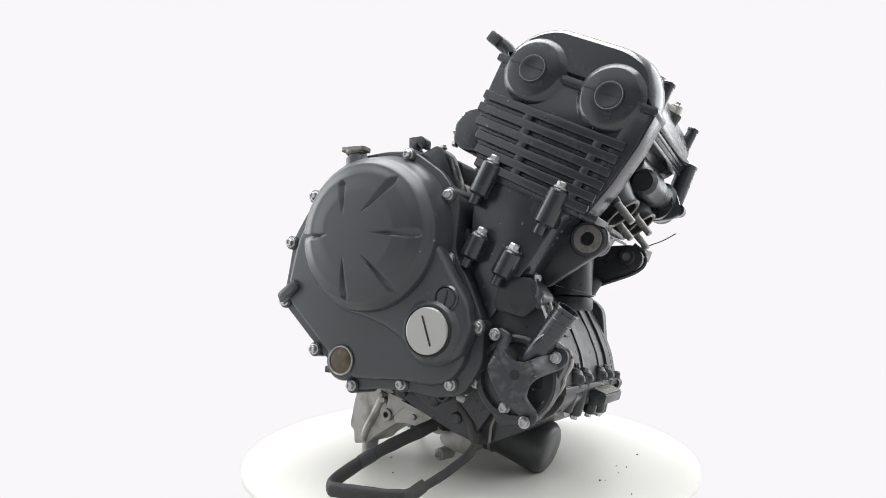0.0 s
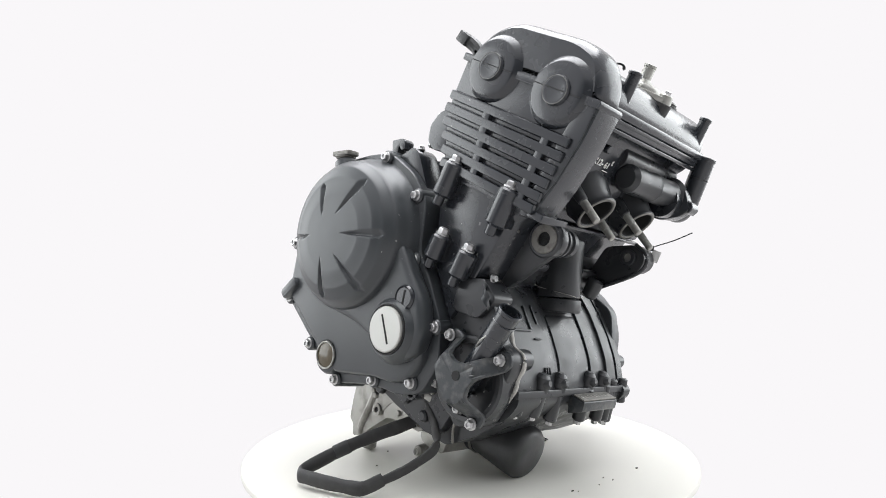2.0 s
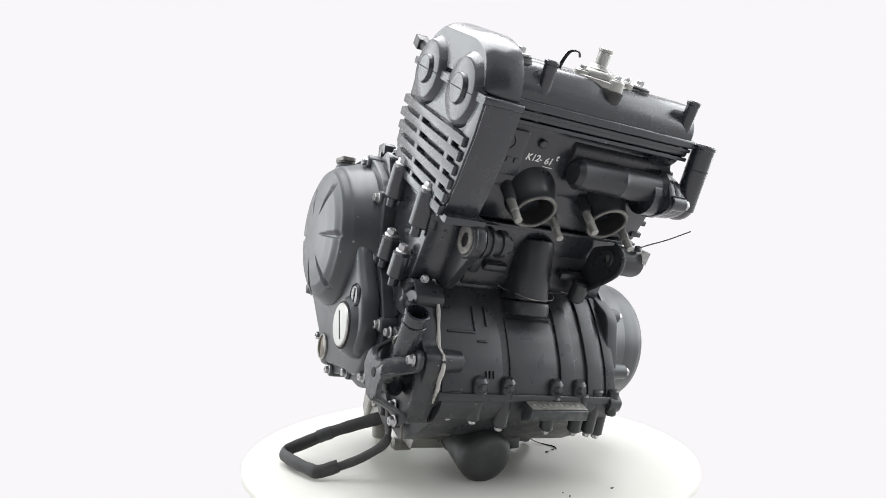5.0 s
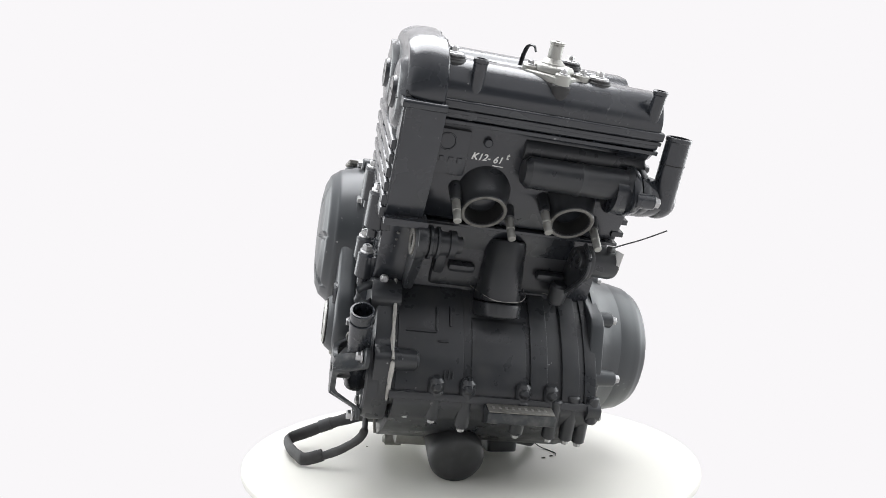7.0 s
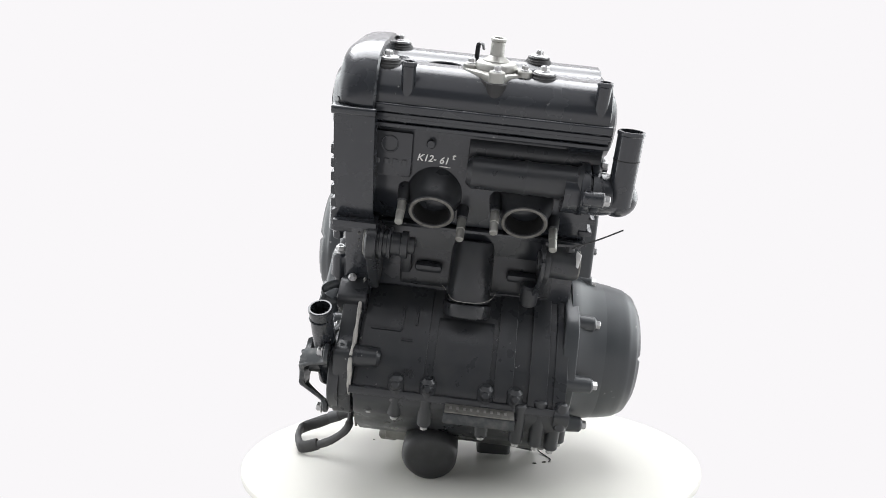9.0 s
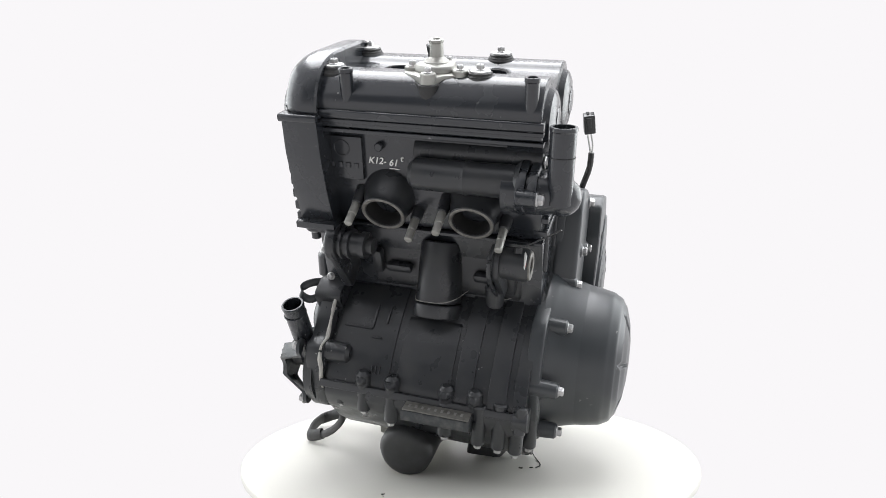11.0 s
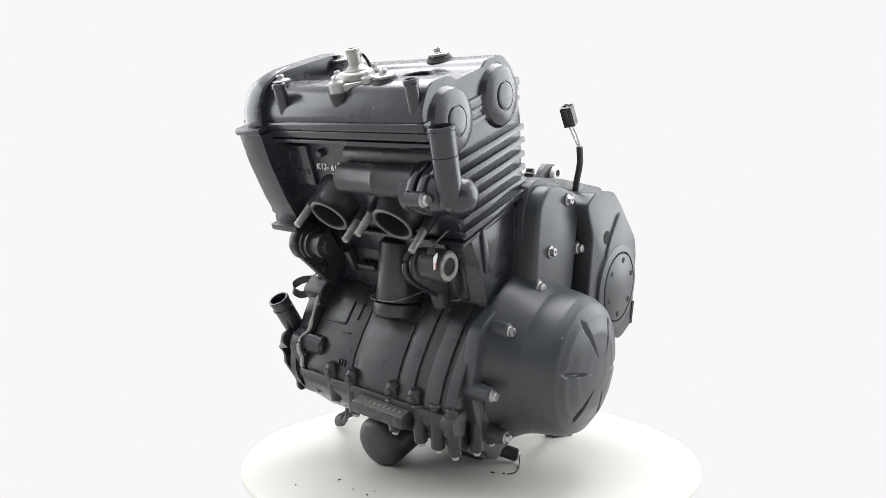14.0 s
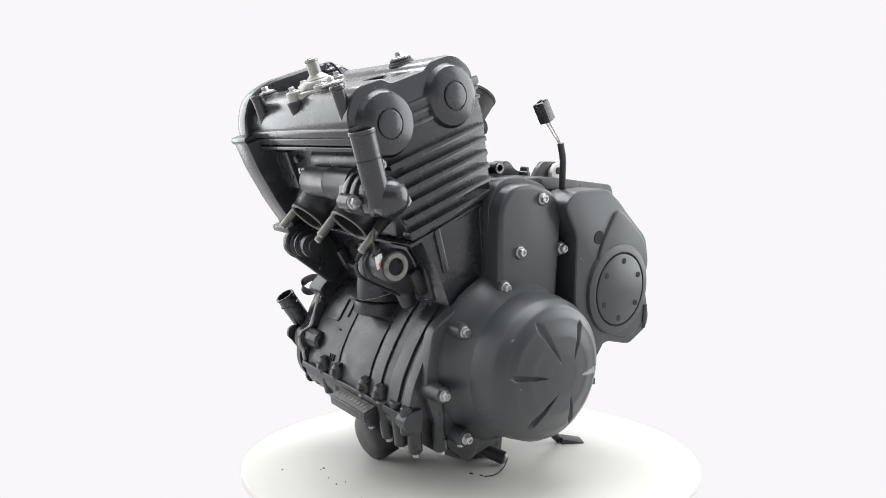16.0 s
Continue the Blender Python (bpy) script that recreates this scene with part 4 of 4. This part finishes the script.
def sump():
    # tall corner leg, cast rail towards the front, and the plain pan behind them
    leg = prism(fillet([(115, 92), (83, 98), (40, 74), (46, 46), (86, 20), (93, 12), (117, 8), (119, 26), (126, 31), (122, 60)], 4), -122, -60, 4, 3)
    foot = rod((-98, 106, 24), (-98, 107, -10), 12, 11, 2)
    rail = prism(fillet([(44, 84), (38, 72), (16, 64), (-6, 57), (-20, 42), (-28, 41), (-16, 36), (12, 42), (36, 45), (50, 44), (60, 70)], 2), -126, -96, 2)
    pan = prism(fillet([(110, 92), (112, 60), (46, 48), (-14, 40), (-30, 56), (20, 90)], 6), -98, 60, 3)
    ob = part("oil_sump", join(pan, leg, foot, rail), SUMP, ENGINE, "bare grey aluminium oil sump")
    part("rib", hose([(-122, 72, 82), (-122, 84, 56), (-121, 99, 28), (-120, 102, 14)], 6, 10, 5), SUMP, ob)
    part("rib", prism(fillet([(62, 82), (38, 76), (30, 68), (40, 64), (62, 46), (66, 60)], 3), -120, -127, 2), SUMP, ob)
    part("rib", prism(fillet([(40, 75), (36, 70), (-6, 55), (-20, 43), (-16, 52), (-2, 62), (18, 68)], 1.5), -124, -133, 1.5), SUMP, ob)
    part("ear", join(ring((-122, 64, 53), LEFT, 8.5, 3.6, 8), block((-120, 70, 60), (8, 14, 16), 3, (30, 0, 0))), SUMP, ob)
    part("ear_bore", lathe([(0, 3.8), (2, 3.8), (2, 0)], (-126, 64, 53), LEFT, 16), HOLE, ob)
    for y, z in ((22, 54), (-7, 44), (74, 78), (70, 72)):
        part("boss", rod((-110, y, z), (-130, y, z), 4.5, 4, 1), SUMP, ob)
    foot = prism(fillet([(-12, 34), (-16, 24), (-34, 16), (-54, 14), (-60, 30), (-56, 46), (-24, 40)], 4), -118, -40, 3)
    low = part("sump_foot", foot, SUMP, ob, "stained aluminium sump foot")
    part("drain_bolt", join(rod((-104, -24, 14), (-128, -18, 11), 9, 8, 2), ring((-128, -18, 11), LEFT, 5, 2.5, 2)), SUMP, ob, "bare drain bolt")
    dark = join(prism(fillet([(-110, 80), (-104, 44), (-60, 30), (40, 30), (80, 60), (70, 90)], 6), -60, 50, 4), prism(fillet([(-132, 84), (-126, 62), (-94, 38), (-82, 42), (-74, 62), (-60, 84)], 5), 40, 104, 4))
    part("sump_side", dark, CAST, ob, "black sump side")
    part("foot_block", prism_z(fillet([(10, -60), (56, -52), (62, 10), (10, 20)], 8), 12, 44, 4), CAST, ob)
    part("stand_rod", join(rod((40, -44, 34), (90, -13, 20), 9.5, 9, 1.5)), CAST, ob)
    part("loose_wire", hose([(94, -14, 18), (100, -24, 14.5), (108, -40, 14), (112, -55, 14.8), (108, -66, 14.4)], 0.7, 6, 6), HOLE, ob, "thin dark wire end")
    part("rod_end", lathe([(0, 7), (1.5, 6), (1.5, 3), (4, 2.6), (4, 0)], (90, -13, 20), (0.83, 0.51, -0.23), 16), SUMP, ob)


def underside():
    wire = part("sensor_wire", hose([(-148, -36, 98), (-160, -44, 98), (-164, -54, 92), (-160, -58, 84)], 2.8, 8, 6), RUBBER, ENGINE, "thin black sensor wire")
    part("wire_clip", block((-160, -62, 90), (10, 16, 9), 2, (20, 0, 0)), ALLOY, wire, "bare metal wire clip")
    part("pipe_guard", hose([(-154, -112, 80), (-157, -103, 61), (-154, -100, 40)], 1.8, 8, 6), RIM, ENGINE, "thin bare metal pipe")
    case = part("gear_case", prism(fillet([(-60, 110), (-108, 130), (-110, 84), (-84, 48), (-62, 46), (-20, 76), (10, 94)], 8), -148, -164, 4, 3), CAST, ENGINE, "black lower gear case wall")
    for y, z in ((-28, 84), (-60, 66), (20, 90)):
        part("boss", rod((-160, y, z), (-170, y, z), 8, 7, 2), CAST, case)
    part("drain_ring", ring((-168, -42, 92), LEFT, 9, 5, 5), CAST, case)
    part("stained_tab", block((-166, -68, 100), (6, 16, 10), 2.5, (18, 0, 0)), ALLOY, case, "corroded bare tab")


def oil_filter():
    c, d = Vector((-53, -145, 22)), Vector((-0.01, -0.95, -0.31)).normalized()
    bm = lathe([(-82, 32), (-80, 36), (-74, 36), (-72, 34), (-20, 35.5), (-9, 35), (-3, 31), (0, 25), (0.4, 10), (0.4, 0)], c, d, 48)
    filt = part("oil_filter", bm, PLASTIC, ENGINE, "black spin-on oil filter with dents")
    part("filter_seam", ring(c - d * 77, d, 36.8, 33, 4, 40), ALLOY, filt)
    part("filter_mount", rod(c - d * 110, c - d * 79, 40, 37, 3, 36), CAST, filt)


def loose_ends():
    # sleeved loom lying in a loop on the turntable
    path = [(-112, -24, 60), (-141, -8, 46), (-170, 14, 31), (-199, 35, 15), (-230, 53, -4), (-249, 59, -14), (-257, 54, -18), (-258, 45, -18), (-252, 8, -18), (-240, -28, -18), (-235, -35, -17.5), (-227, -39, -15), (-212, -45, -8)]
    loom = part("wiring_loom", hose(path, 4.6, 14, 10, 1.85, 0.12), RUBBER, ENGINE, "black sleeved wiring loom lying in a loop")
    tail = [(-218, -43, -11), (-208, -48, -7), (-186, -66, 9), (-167, -84, 32), (-165, -79, 57), (-161, -60, 80), (-154, -52, 94)]
    part("loom_tail", hose(tail, 3.6, 12, 10, 1.6, 0.12), RUBBER, loom)
    part("tape_wrap", hose([(-214, 44, 6.5), (-206, 39.5, 11), (-199, 35, 15)], 5.0, 14, 3, 1.82), PLASTIC, loom)
    # plug on its cable over the alternator cover
    cable = part("plug_cable", hose([(112, 30, 380), (117, 22, 398), (124, 12, 422), (125, 4, 442)], 4.2, 10, 8), RUBBER, ENGINE, "black cable with a plug, standing up")
    for o in (-2.4, 2.4):
        part("wire", hose([(125 + o * 0.3, 5, 440), (124 + o, -6, 452), (121 + o, -18, 466)], 1.3, 8, 6), WIRE, cable, "white wire")
    turn = (30, -12, 8)
    body = part("plug", join(block((120, -25, 478), (15, 15, 26), 1.2, turn), block((120, -33, 477), (7, 4, 14), 0.8, turn)), PLASTIC, cable, "black plastic plug")
    for o in (-3.2, 3.2):
        part("plug_slot", block((120 + o, -30.5, 490.5), (4, 7, 1.2), 0.2, turn), HOLE, body)
    # cable tie left on the front mount
    tie = part("cable_tie", hose([(76, -226, 300), (84, -236, 306), (104, -252, 316), (127, -266, 329)], 1.4, 6, 8, 0.6), PLASTIC, ENGINE, "cut black cable tie")
    part("tie_head", block((79, -230, 302), (8, 7, 7), 1, (0, 0, 30)), PLASTIC, tie)
    tag = part("paper_tag", block((88, -232, 292), (1, 12, 16), 0.3, (20, 0, 20)), WIRE, tie, "small white tag with red spot")
    part("tag_spot", block((88.6, -230, 288), (0.8, 4, 5), 0.2, (20, 0, 20)), RED, tag)
    # flat plug of a second cable lying on the turntable behind
    flat = part("side_stand_plug", join(block((74, 138, 8), (34, 24, 15), 2, (0, 7, 60)), hose([(40, 90, 46), (52, 106, 30), (64, 124, 12)], 6, 8, 5)), PLASTIC, ENGINE, "black plug on the turntable")
    # stock mark on the head front
    for word, size, x, z in (("K12-", 0.0125, -103, -57), ("61", 0.0125, -78, -58), ("t", 0.012, -64, -52)):
        txt = bpy.data.curves.new("stock_mark", "FONT")
        txt.body, txt.size, txt.extrude, txt.shear, txt.offset = word, size * 0.88, 0.0003, 0.25, 0.0002
        txt.resolution_u = 3
        txt.materials.append(CHALK)
        ob = new("stock_mark", txt)
        ob.matrix_basis = Matrix.Translation(Vector(up((x, -70.6, z))) * 0.001) @ Matrix.Rotation(radians(25.3 + 90), 4, "X")
        ob.parent = ENGINE
        tagged(ob, "white hand-painted stock mark")
    part("stock_mark_line", block((-71, -70.6, -61.5), (13, 0.8, 1.1), 0.2, (0, 2, 0)), CHALK, ENGINE, "white hand-painted underline", HEAD)


for build in (crankcase, cylinder_block, cylinder_head, valve_cover, air_nozzle, water_pump, clutch_cover, alternator_cover, sprocket_cover, rear_top, sump, underside, oil_filter, loose_ends):
    build()



# ---- what moves ----
def motions():
    turn = [(0, 64.24), (1, 57.05), (2, 49.86), (3, 42.7), (4, 35.54), (5, 28.41), (6, 21.29), (7, 14.18), (8, 7.09), (9, 0.0), (10, -7.08), (11, -14.15),
            (12, -21.23), (13, -28.31), (14, -35.4), (15, -42.5), (16, -49.62)]
    walk(TURN, [(t, pose(0, 0, 0, 0, 0, a)) for t, a in turn])
    for flake in FLAKES:
        walk(flake, [(t, pose(0, 0, 0, 0, 0, a)) for t, a in turn])
    walk(ENGINE, [(t, pose(0, 0, 0, 0, 7.1, a)) for t, a in turn])


motions()
